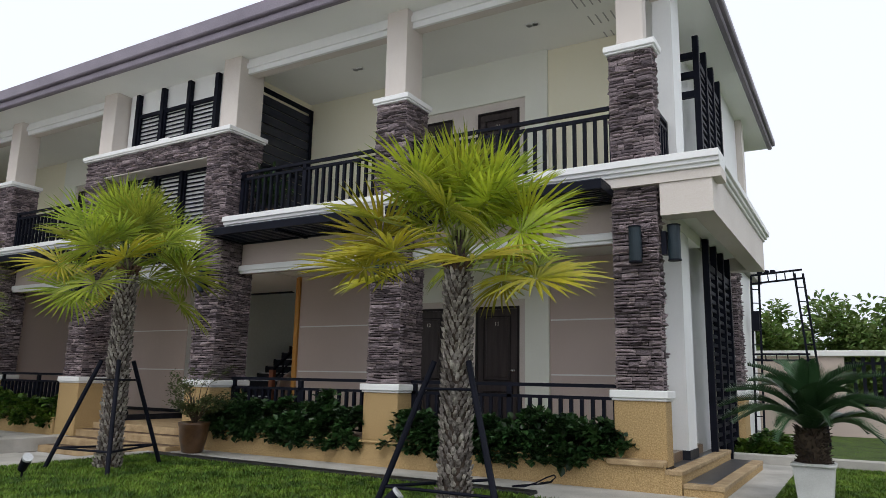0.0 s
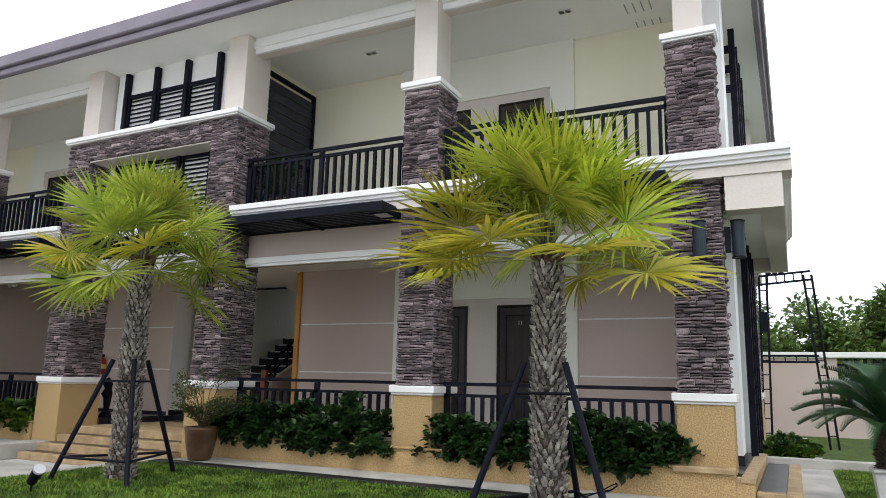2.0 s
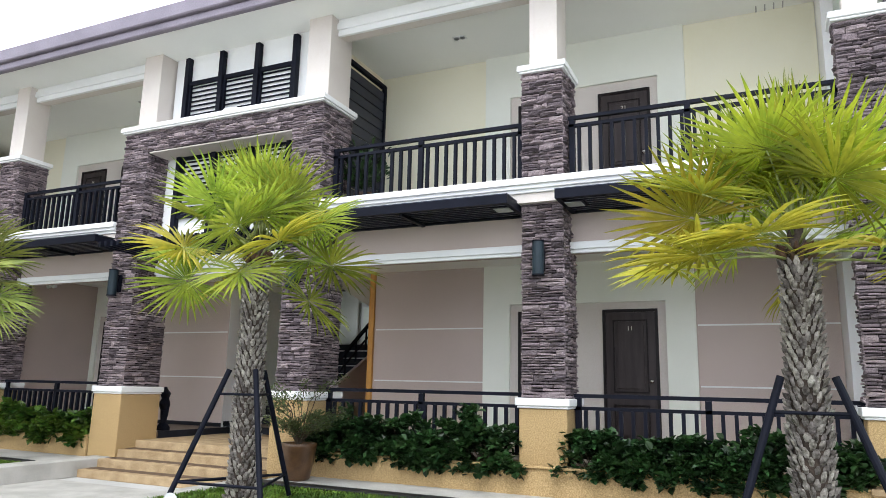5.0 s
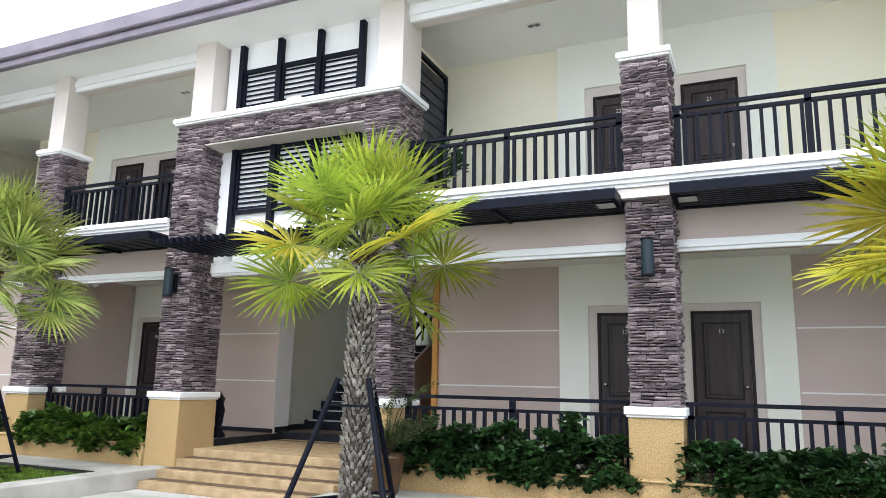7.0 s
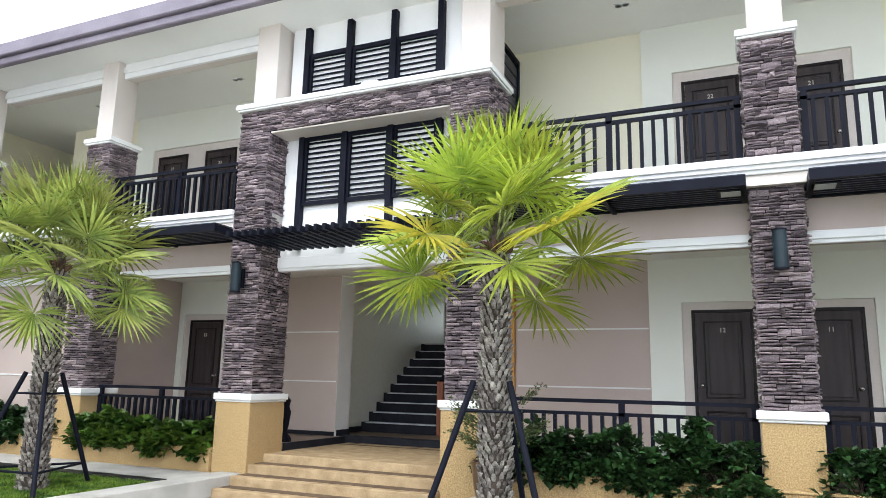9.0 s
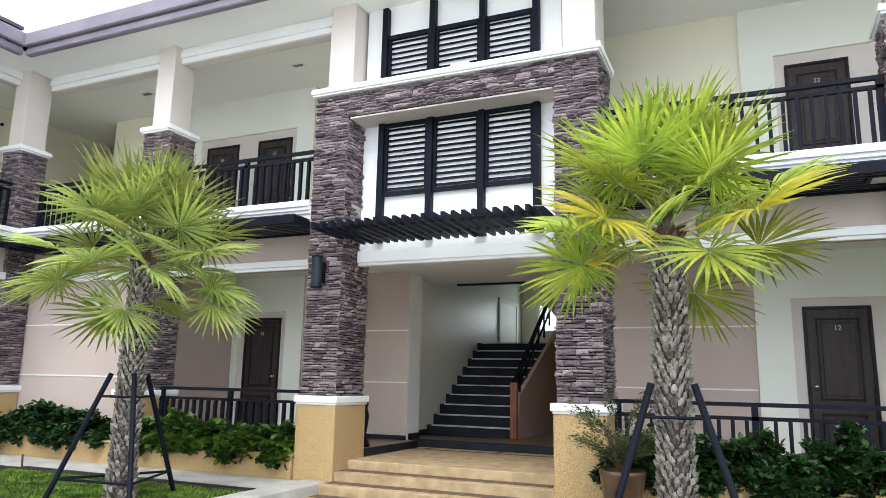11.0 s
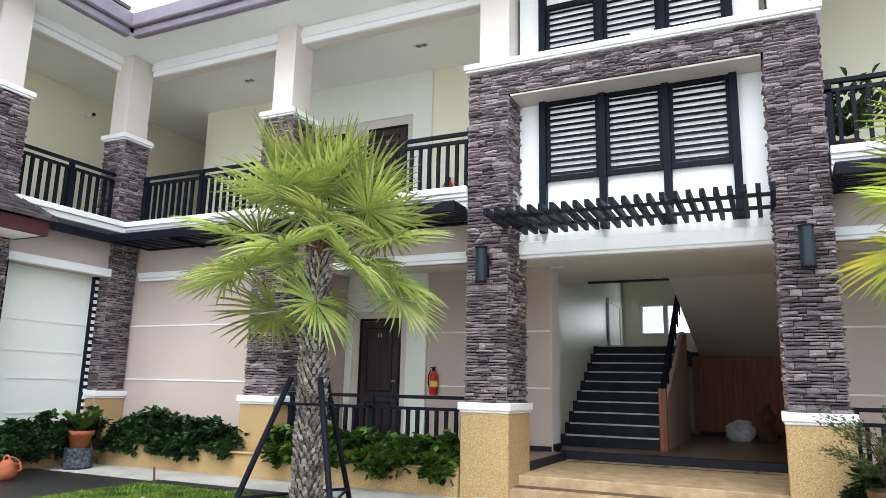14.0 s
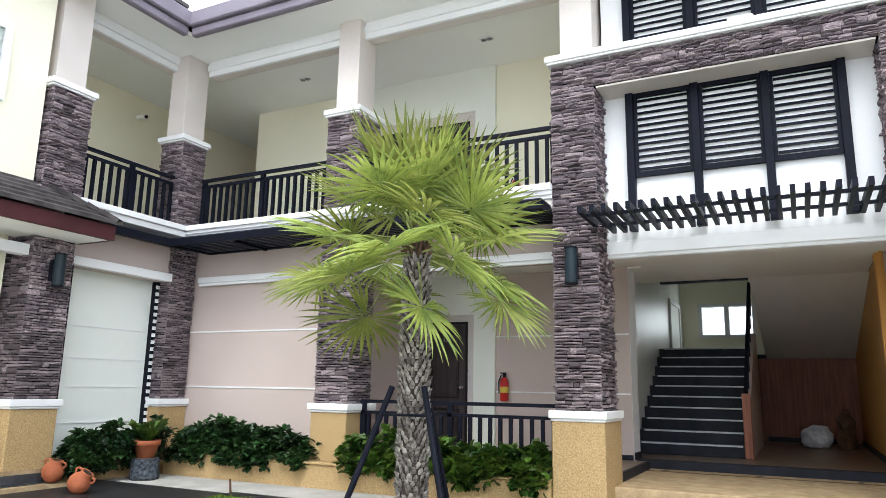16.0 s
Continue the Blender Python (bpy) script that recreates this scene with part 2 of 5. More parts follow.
def lathe(bm, profile, sides=20, centre=(0, 0, 0)):
    """A turned shape from (radius, z) pairs."""
    rings = []
    for r, z in profile:
        rings.append([bm.verts.new((centre[0] + r * math.cos(i * math.tau / sides), centre[1] + r * math.sin(i * math.tau / sides), centre[2] + z)) for i in range(sides)])
    for a, b in zip(rings, rings[1:]):
        for i in range(sides):
            bm.faces.new((a[i], a[(i + 1) % sides], b[(i + 1) % sides], b[i]))
    bm.faces.new(rings[0][::-1])
    bm.faces.new(rings[-1])
    return bm


def prism(bm, outline, axis, lo, hi):
    """A flat outline drawn out along an axis; the outline's pairs are the two other axes in order."""
    def at(p, v):
        q = list(p)
        q.insert("xyz".index(axis), v)
        return bm.verts.new(q)
    a, b = [at(p, lo) for p in outline], [at(p, hi) for p in outline]
    bm.faces.new(a)
    bm.faces.new(b[::-1])
    for i in range(len(outline)):
        j = (i + 1) % len(outline)
        bm.faces.new((a[i], b[i], b[j], a[j]))
    return bm


def as_mesh(name, bm, mat, smooth=False):
    bmesh.ops.recalc_face_normals(bm, faces=bm.faces)
    me = bpy.data.meshes.new(name)
    bm.to_mesh(me)
    bm.free()
    me.materials.append(mat)
    if smooth:
        for p in me.polygons:
            p.use_smooth = True
    return me


def part(name, bm, mat, parent, label="", kind="", smooth=False):
    ob = new(name, bm if isinstance(bm, bpy.types.Mesh) else as_mesh(name, bm, mat, smooth))
    ob.parent = parent
    return tagged(ob, label, kind=kind)


def thing(name, label, category, group="", kind="", at=(0, 0, 0)):
    ob = new(name)
    ob.location = at
    ob.empty_display_size = 0.1
    return tagged(ob, label, category, group, kind)


def solid(name, bm, mat, label, category, kind="structure", smooth=False, group=""):
    return tagged(new(name, as_mesh(name, bm, mat, smooth)), label, category, group, kind)


FLOOR, UPPER, CEIL1, CEIL2, BACK = 0.46, 3.88, 3.25, 6.92, 10.64
LAWN, DRIVE, PORCH = 0.10, -0.12, 0.355

# ---- ground ----
solid("ground", boxes((-400, 400, -300, 500, -0.6, DRIVE)), ASPHALT, "weathered grey concrete drive and open ground", "ground")
solid("pavement_1", boxes((-40, -19.3, 2.8, 8.4, DRIVE, 0.02), (-19.3, -12.75, 7.05, 8.03, DRIVE, LAWN)), CONCRETE, "light concrete path beside the planters", "path")
solid("pavement_2", boxes((-9.0, -2.8, 7.22, 8.03, DRIVE, LAWN), (-2.8, -0.65, 6.9, 12.1, DRIVE, LAWN)), CONCRETE, "light concrete path round the building's corner", "path")
solid("pavement_3", boxes((-12.4, -9.0, 2.8, 7.1, DRIVE, DRIVE + 0.012)), CONCRETE, "pale concrete walk up to the entrance steps", "path")
solid("kerb_1", boxes((-12.75, -12.4, 2.8, 8.03, DRIVE, LAWN + 0.03), (-17.0, -12.75, 2.65, 2.8, DRIVE, LAWN + 0.03), bevel=0.015), CONCRETE, "pale concrete kerb edging the raised lawn", "kerb")
solid("kerb_2", boxes((-9.12, -8.9, 2.8, 7.22, DRIVE, LAWN + 0.03), (-8.9, 30, 2.65, 2.8, DRIVE, LAWN + 0.03), bevel=0.015), CONCRETE, "pale concrete kerb edging the lawn", "kerb")
solid("kerb_3", boxes((-1.66, 40, 12.1, 12.28, DRIVE, LAWN + 0.14), bevel=0.015), CONCRETE, "low concrete kerb before the side lawn", "kerb")
solid("lawn_1", boxes((-8.9, -2.8, 2.8, 7.0, DRIVE, LAWN), (-2.8, 40, 2.8, 6.9, DRIVE, LAWN), (-0.65, 40, 6.9, 12.1, DRIVE, LAWN)), TURF, "mown green lawn before the building", "lawn")
solid("lawn_2", boxes((-16.7, -12.75, 2.8, 6.85, DRIVE, LAWN)), TURF, "mown green lawn beside the entrance walk", "lawn")
solid("lawn_3", boxes((-1.6, 60, 12.28, 18.2, DRIVE, LAWN + 0.03), (-9.0, 60, 18.2, 40, DRIVE, LAWN + 0.03)), TURF, "green side lawn towards the boundary wall", "lawn")
solid("edging_1", boxes((-8.9, -2.8, 7.0, 7.22, DRIVE, LAWN + 0.035), bevel=0.01), BLACKSTRIP, "black rubber edging strip between lawn and path", "edging")
solid("edging_2", boxes((-16.7, -12.75, 6.85, 7.05, DRIVE, LAWN + 0.035), (-19.3, -16.7, 5.2, 7.05, DRIVE, LAWN + 0.01), bevel=0.01), BLACKSTRIP, "black drain matting beside the lawn", "edging")

# ---- walls ----
solid("wall_lower_right", boxes((-9.36, -2.205, BACK, BACK + 0.2, DRIVE, 3.6)), PINK, "rose-beige rendered wall behind the lower corridor", "wall")
solid("wall_lower_left", boxes((-16.3, -12.604, BACK, BACK + 0.2, DRIVE, 3.6), (-16.5, -16.3, 8.8, BACK + 0.2, DRIVE, 3.6)), PINK, "rose-beige rendered wall behind the lower corridor", "wall")
solid("wall_lower_front", boxes((-19.3, -16.3, 8.6, 8.8, DRIVE, 3.6)), PINK, "rose-beige rendered front wall with white joints", "wall")
solid("wall_upper", boxes((-20.0, -12.6, BACK, BACK + 0.2, 3.6, 6.92), (-20.0, -19.85, BACK + 0.2, 14.0, 3.6, 6.92), (-21.6, -20.0, 14.0, 14.15, 3.6, 6.92), (-12.6, -2.205, BACK, BACK + 0.2, 3.6, 6.92)), CREAM, "pale cream rendered wall of the upper gallery", "wall")
solid("wall_upper_screen", boxes((-9.5, -9.36, 8.87, BACK, 3.88, 6.92)), CREAM, "cream partition beside the stair bay", "wall")
solid("wall_upper_screen_left", boxes((-12.75, -12.6, 8.95, BACK, 3.94, 6.92)), CREAM, "cream partition beside the stair bay", "wall")
solid("wall_side", boxes((-1.93, -1.67, 9.35, 9.85, DRIVE, 6.92), (-1.92, -1.72, 13.2, 17.0, DRIVE, 6.92), (-3.2, -3.0, BACK + 0.2, 17.0, DRIVE, 6.92)), WHITE, "white rendered side wall and pillar", "wall")
solid("wall_back", boxes((-22, -1.9, 17.7, 17.9, DRIVE, 2.74), (-22, -12.43, 17.7, 17.9, 2.74, 3.44), (-11.25, -1.9, 17.7, 17.9, 2.74, 3.44), (-22, -1.9, 17.7, 17.9, 3.44, 6.92)), CREAM, "cream rear wall", "wall")
solid("floor_upper", boxes((-21.6, -12.4, 8.3, 11.1, 3.6, UPPER), (-21.6, -13.0, 11.1, 17.7, 3.6, UPPER), (-12.4, -9.4, 8.69, 12.2, 3.3, UPPER), (-9.4, -1.6, 8.3, 11.2, 3.6, UPPER), (-9.25, -1.6, 11.2, 17.7, 3.6, UPPER)), CONCRETE, "upper gallery floor slab", "floor")
solid("floor_lower", boxes((-16.4, -12.4, 8.3, BACK, DRIVE, FLOOR), (-9.3, -1.75, 8.3, BACK, DRIVE, FLOOR), (-12.85, -9.37, 10.9, 17.7, DRIVE, FLOOR)), HALLFLOOR, "brown tiled corridor floor", "floor")
solid("ceiling_lower", boxes((-19.3, -12.4, 8.62, BACK, CEIL1, 3.6), (-12.4, -9.4, 8.62, 12.2, CEIL1 - 0.02, 3.299), (-12.6, -12.4, BACK + 0.006, 11.1, CEIL1 - 0.02, 3.299), (-12.85, -12.4, 11.1, 12.2, CEIL1 - 0.02, 3.299), (-9.4, -1.66, 8.62, BACK, CEIL1, 3.6)), SOFFIT, "plain white ceiling of the lower corridor", "ceiling")
solid("ceiling_upper", boxes((-30, -19.3, -6, 7.6, CEIL2, CEIL2 + 0.06), (-30, -1.26, 7.6, 17.9, CEIL2, CEIL2 + 0.06), (-19.3, -18.78, -6, 7.6, CEIL2, CEIL2 + 0.06)), SOFFIT, "white ceiling and eaves soffit", "ceiling")

# white joint strips on the rose walls
def joint_strips(name, rows):
    solid(name, boxes(*rows), WHITE, "thin white joint strip on the rose wall", "trim")
for z in (1.37, 2.235):
    joint_strips("trim_joint", [(-9.3, -7.30, BACK - 0.012, BACK, z, z + 0.022), (-4.0, -2.21, BACK - 0.012, BACK, z, z + 0.022)])
    joint_strips("trim_joint", [(-14.72, -12.62, BACK - 0.012, BACK, z, z + 0.022)])
    joint_strips("trim_joint", [(-19.29, -16.4, 8.588, 8.6, z, z + 0.022)])

# white surrounds with recessed doors
def surround(name, x0, x1, z0, z1, doors, y=BACK, lip=0.06, head=0.11):
    """A white wall field, a little proud, with one shared opening for the doors."""
    d0, d1, top = min(doors) - 0.13, max(doors) + 0.93, z0 + 2.04 + head
    solid(name, boxes((x0, d0, y - lip, y, z0, z1), (d1, x1, y - lip, y, z0, z1), (d0, d1, y - lip, y, top, z1)), FIELD, "white rendered surround of the room doors", "wall")
    inner = [(d0, d1, y - 0.012, y, top - head, top)]
    xs = sorted(doors)
    edges = [d0] + [v for d in xs for v in (d, d + 0.81)] + [d1]
    for a, b in zip(edges[::2], edges[1::2]):
        inner.append((a, b, y - 0.012, y, z0, top - head))
    solid(name + "_reveal", boxes(*inner), SHAFT, "beige reveal round the room doors", "wall")


surround("wall_door_field_1", -7.28, -4.02, FLOOR, CEIL1, (-6.70, -5.36))
surround("wall_door_field_2", -7.28, -4.02, UPPER + 0.06, CEIL2, (-6.70, -5.36), head=0.16)
surround("wall_door_field_3", -16.28, -14.72, FLOOR, CEIL1, (-16.02,))
surround("wall_door_field_4", -17.95, -14.72, UPPER + 0.06, CEIL2, (-17.30, -16.02), head=0.16)


def text_mesh(word, size, mat):
    cu = bpy.data.curves.new("number", "FONT")
    cu.body, cu.size, cu.extrude, cu.align_x = word, size, 0.003, "CENTER"
    ob = bpy.data.objects.new("number", cu)
    me = bpy.data.meshes.new_from_object(ob)
    bpy.data.objects.remove(ob)
    me.materials.clear()
    me.materials.append(mat)
    return me


def room_door(x, z, word, name, handle_right=True, y=BACK):
    d = thing(name, "dark brown panelled room door, closed, numbered " + word, "door", "room doors", "structure", (x, y, z))
    w, h = 0.81, 2.04
    part("frame", boxes((0, 0.045, -0.03, 0, 0, h), (w - 0.045, w, -0.03, 0, 0, h), (0.045, w - 0.045, -0.03, 0, h - 0.045, h), bevel=0.004), DOORTRIM, d)
    leaf = part("leaf", boxes((0.047, w - 0.047, -0.014, 0, 0.006, h - 0.047)), DOOR, d)
    for z0, z1 in ((0.14, 0.64), (0.81, 1.88)):
        bm = boxes((0.15, w - 0.15, -0.03, -0.014, z0, z0 + 0.022), (0.15, w - 0.15, -0.03, -0.014, z1 - 0.022, z1), (0.15, 0.172, -0.03, -0.014, z0 + 0.022, z1 - 0.022), (w - 0.172, w - 0.15, -0.03, -0.014, z0 + 0.022, z1 - 0.022), bevel=0.004)
        part("moulding", bm, DOORTRIM, leaf)
        part("panel", boxes((0.205, w - 0.205, -0.026, -0.014, z0 + 0.055, z1 - 0.055), bevel=0.008), DOOR, leaf)
    hx = w - 0.11 if handle_right else 0.11
    knob = bmesh.new()
    bmesh.ops.create_uvsphere(knob, u_segments=12, v_segments=8, radius=0.028, matrix=Matrix.Translation((hx, -0.06, 0.98)))
    bar(knob, (hx, -0.014, 0.98), (hx, -0.05, 0.98), 0.014, 10)
    bar(knob, (hx, -0.014, 0.98), (hx, -0.02, 0.98), 0.03, 14)
    part("knob", knob, CHROME, leaf, "round steel knob", smooth=True)
    num = part("number", text_mesh(word, 0.09, NUMBER), NUMBER, leaf, "pale metal door number")
    num.matrix_local = pose(w / 2, -0.029, 1.72, 90, 0, 0)
    return d


room_door(-5.36, FLOOR, "11", "door_1")
room_door(-6.70, FLOOR, "12", "door_2", False)
room_door(-5.36, UPPER + 0.06, "21", "door_3")
room_door(-6.70, UPPER + 0.06, "22", "door_4", False)
room_door(-16.02, FLOOR, "13", "door_5")
room_door(-16.02, UPPER + 0.06, "23", "door_6")
room_door(-17.30, UPPER + 0.06, "24", "door_7", False)

# ---- slabs, beams and trims ----
def moulding(name, x0, x1, yf, z, label="white stepped cornice along the slab edge"):
    """The gallery's edge: white stepped ledge above a rose fascia."""
    solid(name, boxes((x0, x1, yf, 8.5, z - 0.075, z + 0.012), (x0 + 0.001, x1 - 0.001, yf + 0.035, 8.49, z - 0.125, z - 0.05), (x0 + 0.002, x1 - 0.002, yf + 0.07, 8.48, z - 0.17, z - 0.10), bevel=0.006), WHITE, label, "cornice")
    solid(name + "_fascia", boxes((x0, x1, yf + 0.10, 8.5, z - 0.29, z - 0.173)), SHAFT, "beige rendered slab edge", "slab edge")


moulding("trim_slab_right", -8.86, -0.95, 8.04, UPPER)
moulding("trim_slab_left", -19.12, -12.95, 8.04, UPPER)
solid("trim_slab_side", boxes((-1.3, -0.95, 8.5, 13.1, UPPER - 0.075, UPPER + 0.012), (-1.29, -0.985, 8.49, 13.06, UPPER - 0.125, UPPER - 0.05), (-1.28, -1.02, 8.48, 13.03, UPPER - 0.17, UPPER - 0.10), bevel=0.006), WHITE, "white stepped cornice round the side slab", "cornice")
solid("beam_side", boxes((-1.64, -1.05, 8.16, 8.45, 3.2, UPPER - 0.292), (-1.3, -1.05, 8.45, 13.0, 3.2, UPPER - 0.173), (-1.6, -1.3, 12.75, 13.0, 3.2, UPPER - 0.173)), SHAFT, "beige beam round the side slab", "beam")
solid("ceiling_side", boxes((-1.66, -1.3, 8.45, 13.0, 3.42, 3.6)), SOFFIT, "white ceiling under the side slab", "ceiling")
solid("floor_side", boxes((-1.6, -1.3, 8.5, 13.0, 3.6, UPPER)), CONCRETE, "side slab", "floor")
for nm, a, b in (("beam_dc", -5.3, -2.19), ("beam_cb", -8.86, -5.85), ("beam_az", -15.9, -12.95), ("beam_zy", -19.1, -16.45)):
    solid(nm, boxes((a, b, 8.56, 8.72, 3.0, 3.6)), PINK, "rose-beige beam above the lower corridor", "beam")
    solid("trim_" + nm, boxes((a, b, 8.49, 8.558, 3.03, 3.125), (a + 0.001, b - 0.001, 8.52, 8.557, 2.985, 3.06), bevel=0.006), WHITE, "white trim along the foot of the beam", "trim")
solid("beam_porch", boxes((-12.4, -9.43, 8.50, 8.66, 3.03, 3.20), (-12.399, -9.431, 8.53, 8.659, 2.99, 3.06), bevel=0.01), WHITE, "white trim beam over the porch", "beam")
solid("wall_stair_bay", boxes((-12.4, -9.43, 8.56, 8.68, 3.2, 5.07), (-12.4, -9.43, 8.56, 8.68, 5.53, 6.92)), WHITE, "white wall of the stair bay", "wall")


def gallery_beam(name, a, b):
    solid(name, boxes((a, b, 8.50, 8.68, 6.65, 6.92)), SHAFT, "beige beam under the eaves", "beam")
    solid("trim_" + name, boxes((a, b, 8.44, 8.498, 6.64, 6.76), (a + 0.001, b - 0.001, 8.40, 8.497, 6.733, 6.84), (a + 0.002, b - 0.002, 8.43, 8.496, 6.82, 6.917), bevel=0.006), WHITE, "white stepped cornice under the eaves", "cornice")


gallery_beam("beam_upper_dc", -5.40, -2.1)
gallery_beam("beam_upper_cb", -8.95, -5.77)
gallery_beam("beam_upper_az", -16.0, -12.85)
gallery_beam("beam_upper_zy", -19.2, -16.36)
solid("beam_upper_side", boxes((-1.95, -1.8, 8.46, 9.348, 6.6, 6.92)), SHAFT, "beige beam at the gallery's end", "beam")
solid("trim_upper_side", boxes((-1.798, -1.74, 8.46, 9.348, 6.62, 6.72), (-1.798, -1.70, 8.46, 9.348, 6.723, 6.82), bevel=0.006), WHITE, "white stepped cornice at the gallery's end", "cornice")
solid("beam_upper_wing", boxes((-19.78, -19.62, 6.2, 8.3, 6.66, 6.92)), SHAFT, "beige beam under the eaves", "beam")
solid("trim_upper_wing", boxes((-19.618, -19.56, 6.2, 8.2, 6.66, 6.77), (-19.618, -19.52, 6.2, 8.2, 6.773, 6.915), bevel=0.006), WHITE, "white stepped cornice under the eaves", "cornice")

# ---- roof ----
EAVE_Y, EAVE_X = 7.52, -18.72
def gutter(name, a, b, axis, face, out, profile=((0.0, 0.12, 6.86, 7.0), (-0.07, 0.12, 7.003, 7.25))):
    """A stepped metal eaves gutter along x or y."""
    rows = []
    for o0, o1, z0, z1 in profile:
        lo, hi = sorted((face - out * o0, face - out * o1))
        rows.append((a, b, lo, hi, z0, z1) if axis == "x" else (lo, hi, a, b, z0, z1))
    solid(name, boxes(*rows, bevel=0.02), ROOF, "purple-grey metal eaves gutter", "gutter")
gutter("trim_gutter_front", -18.7, -1.2, "x", EAVE_Y, -1)
gutter("trim_gutter_wing", -6.0, 7.5, "y", EAVE_X, 1)
gutter("trim_gutter_side", 7.45, 17.9, "y", -1.2, 1, ((0.0, 0.1, 6.88, 6.95), (-0.07, 0.1, 6.953, 7.08)))
def hip_roof():
    """Roof over the long block, hipped at its free end."""
    bm = bmesh.new()
    e = [bm.verts.new(p) for p in ((-30, 7.5, 7.1), (-1.22, 7.5, 7.1), (-1.22, 18.3, 7.1), (-30, 18.3, 7.1))]
    r = [bm.verts.new(p) for p in ((-30, 12.9, 9.6), (-6.6, 12.9, 9.6))]
    for f in ((e[0], e[1], r[1], r[0]), (e[1], e[2], r[1]), (e[2], e[3], r[0], r[1]), (e[3], e[0], r[0]), (e[3], e[2], e[1], e[0])):
        bm.faces.new(f)
    return bm
solid("roof_main", hip_roof(), TILE, "dark grey tiled hip roof", "roof")
solid("roof_wing", prism(bmesh.new(), [(-18.72, 7.31), (-18.72, 7.37), (-24.0, 9.8), (-30, 7.37), (-30, 7.31)], "y", -6.0, 7.45), TILE, "dark grey tiled roof of the wing", "roof")

# ---- stone-clad columns ----
def stone_meshes():
    rng = random.Random(4)
    out = []
    for k in range(10):
        bm = bmesh.new()
        n = 4
        rows = []
        for j, z in enumerate((-0.5, -0.18, 0.22, 0.5)):
            row = []
            for i in range(n):
                x = -0.5 + i / (n - 1) + (rng.uniform(-0.09, 0.09) if 0 < i < n - 1 else rng.uniform(0, 0.06) * (1 if i == 0 else -1))
                edge = i in (0, n - 1) or j in (0, 3)
                y = -(rng.uniform(0.2, 0.75) if edge else rng.uniform(0.65, 1.1))
                row.append(bm.verts.new((x, y, z + (rng.uniform(-0.08, 0.08) if j in (1, 2) else rng.uniform(-0.05, 0.24) * (1 if j == 0 else -1)))))
            rows.append(row)
        for a, b in zip(rows, rows[1:]):
            for i in range(n - 1):
                bm.faces.new((a[i], a[i + 1], b[i + 1], b[i]))
        back = [bm.verts.new((x, 0.05, z)) for x, z in ((-0.5, -0.5), (0.5, -0.5), (0.5, 0.5), (-0.5, 0.5))]
        bm.faces.new([back[0]] + rows[0] + [back[1]])
        bm.faces.new([back[3]] + rows[3] + [back[2]])
        bm.faces.new([back[0]] + [r[0] for r in rows] + [back[3]])
        bm.faces.new([back[1]] + [r[-1] for r in rows] + [back[2]])
        out.append(as_mesh("stone", bm, STONE))
    return out


STONES = stone_meshes()
stone_rng = random.Random(11)


def clad(parent, origin, turn, width, z0, z1, thick=0.05, spare=(), forced=False):
    """Courses of ledgestone on one upright face. origin: the face's left foot as one looks at it; turn: its heading in degrees.
    spare: a list that takes the stones as loose poses, to be joined."""
    m = pose(*origin, 0, 0, turn)
    z = z0
    while z < z1 - 0.012:
        h = min(stone_rng.choice((0.03, 0.036, 0.045, 0.06, 0.08)), z1 - z)
        if z1 - z - h < 0.02:
            h = z1 - z
        x = 0.0
        while x < width - 0.005:
            w = stone_rng.uniform(0.07, 0.25)
            if width - x - w < 0.07:
                w = width - x
            halves = ((0.0, h),) if h < 0.05 or stone_rng.random() < 0.45 else ((0.0, h * 0.48), (h * 0.48, h))
            for lo, hi in halves:
                t = thick * stone_rng.choice((0.3, 0.5, 0.7, 0.9, 1.15))
                tilt = Matrix.Rotation(stone_rng.uniform(-0.06, 0.06), 4, "Y")
                pos = m @ Matrix.Translation((x + w / 2, 0, z + (lo + hi) / 2)) @ tilt @ Matrix.Diagonal((w - 0.002, t, hi - lo - 0.007, 1))
                if not forced and len(parent.children) < 300:
                    ob = new("stone", stone_rng.choice(STONES))
                    ob.parent, ob.matrix_basis = parent, pos
                else:
                    spare.append(pos)
            x += w
        z += h


def stone_shaft(name, x0, x1, y0, y1, z0, z1, faces="fr", label="column clad in purple-grey stacked ledgestone"):
    """A clad column: dark core, single stones on the faces passed nearest, the rest joined."""
    c = thing(name, label, "stone column", "stone columns", "structure")
    x0, x1, y0 = x0 + 0.022, x1 - 0.022, y0 + 0.02
    part("core", boxes((x0, x1, y0, y1, z0, z1)), GROUT, c)
    rest = []
    clad(c, (x0 - 0.02, y0, 0), 0, x1 - x0 + 0.04, z0, z1, spare=rest, forced="f" not in faces)
    clad(c, (x1, y0, 0), 90, y1 - y0, z0, z1, spare=rest, forced="r" not in faces)
    clad(c, (x0, y1, 0), -90, y1 - y0, z0, z1, spare=rest, forced="l" not in faces)
    clad(c, (x1, y1, 0), 180, x1 - x0, z0, z1, spare=rest)
    vs, fs = [], []
    for k, m in enumerate(rest):
        me = STONES[k % len(STONES)]
        base = len(vs)
        vs += [tuple(m @ v.co) for v in me.vertices]
        fs += [[base + i for i in p.vertices] for p in me.polygons]
    me = bpy.data.meshes.new("rear_stones")
    me.from_pydata(vs, [], fs)
    me.materials.append(STONE_JOINED)
    part("rear_stones", me, STONE_JOINED, c, kind="stuff")
    return c


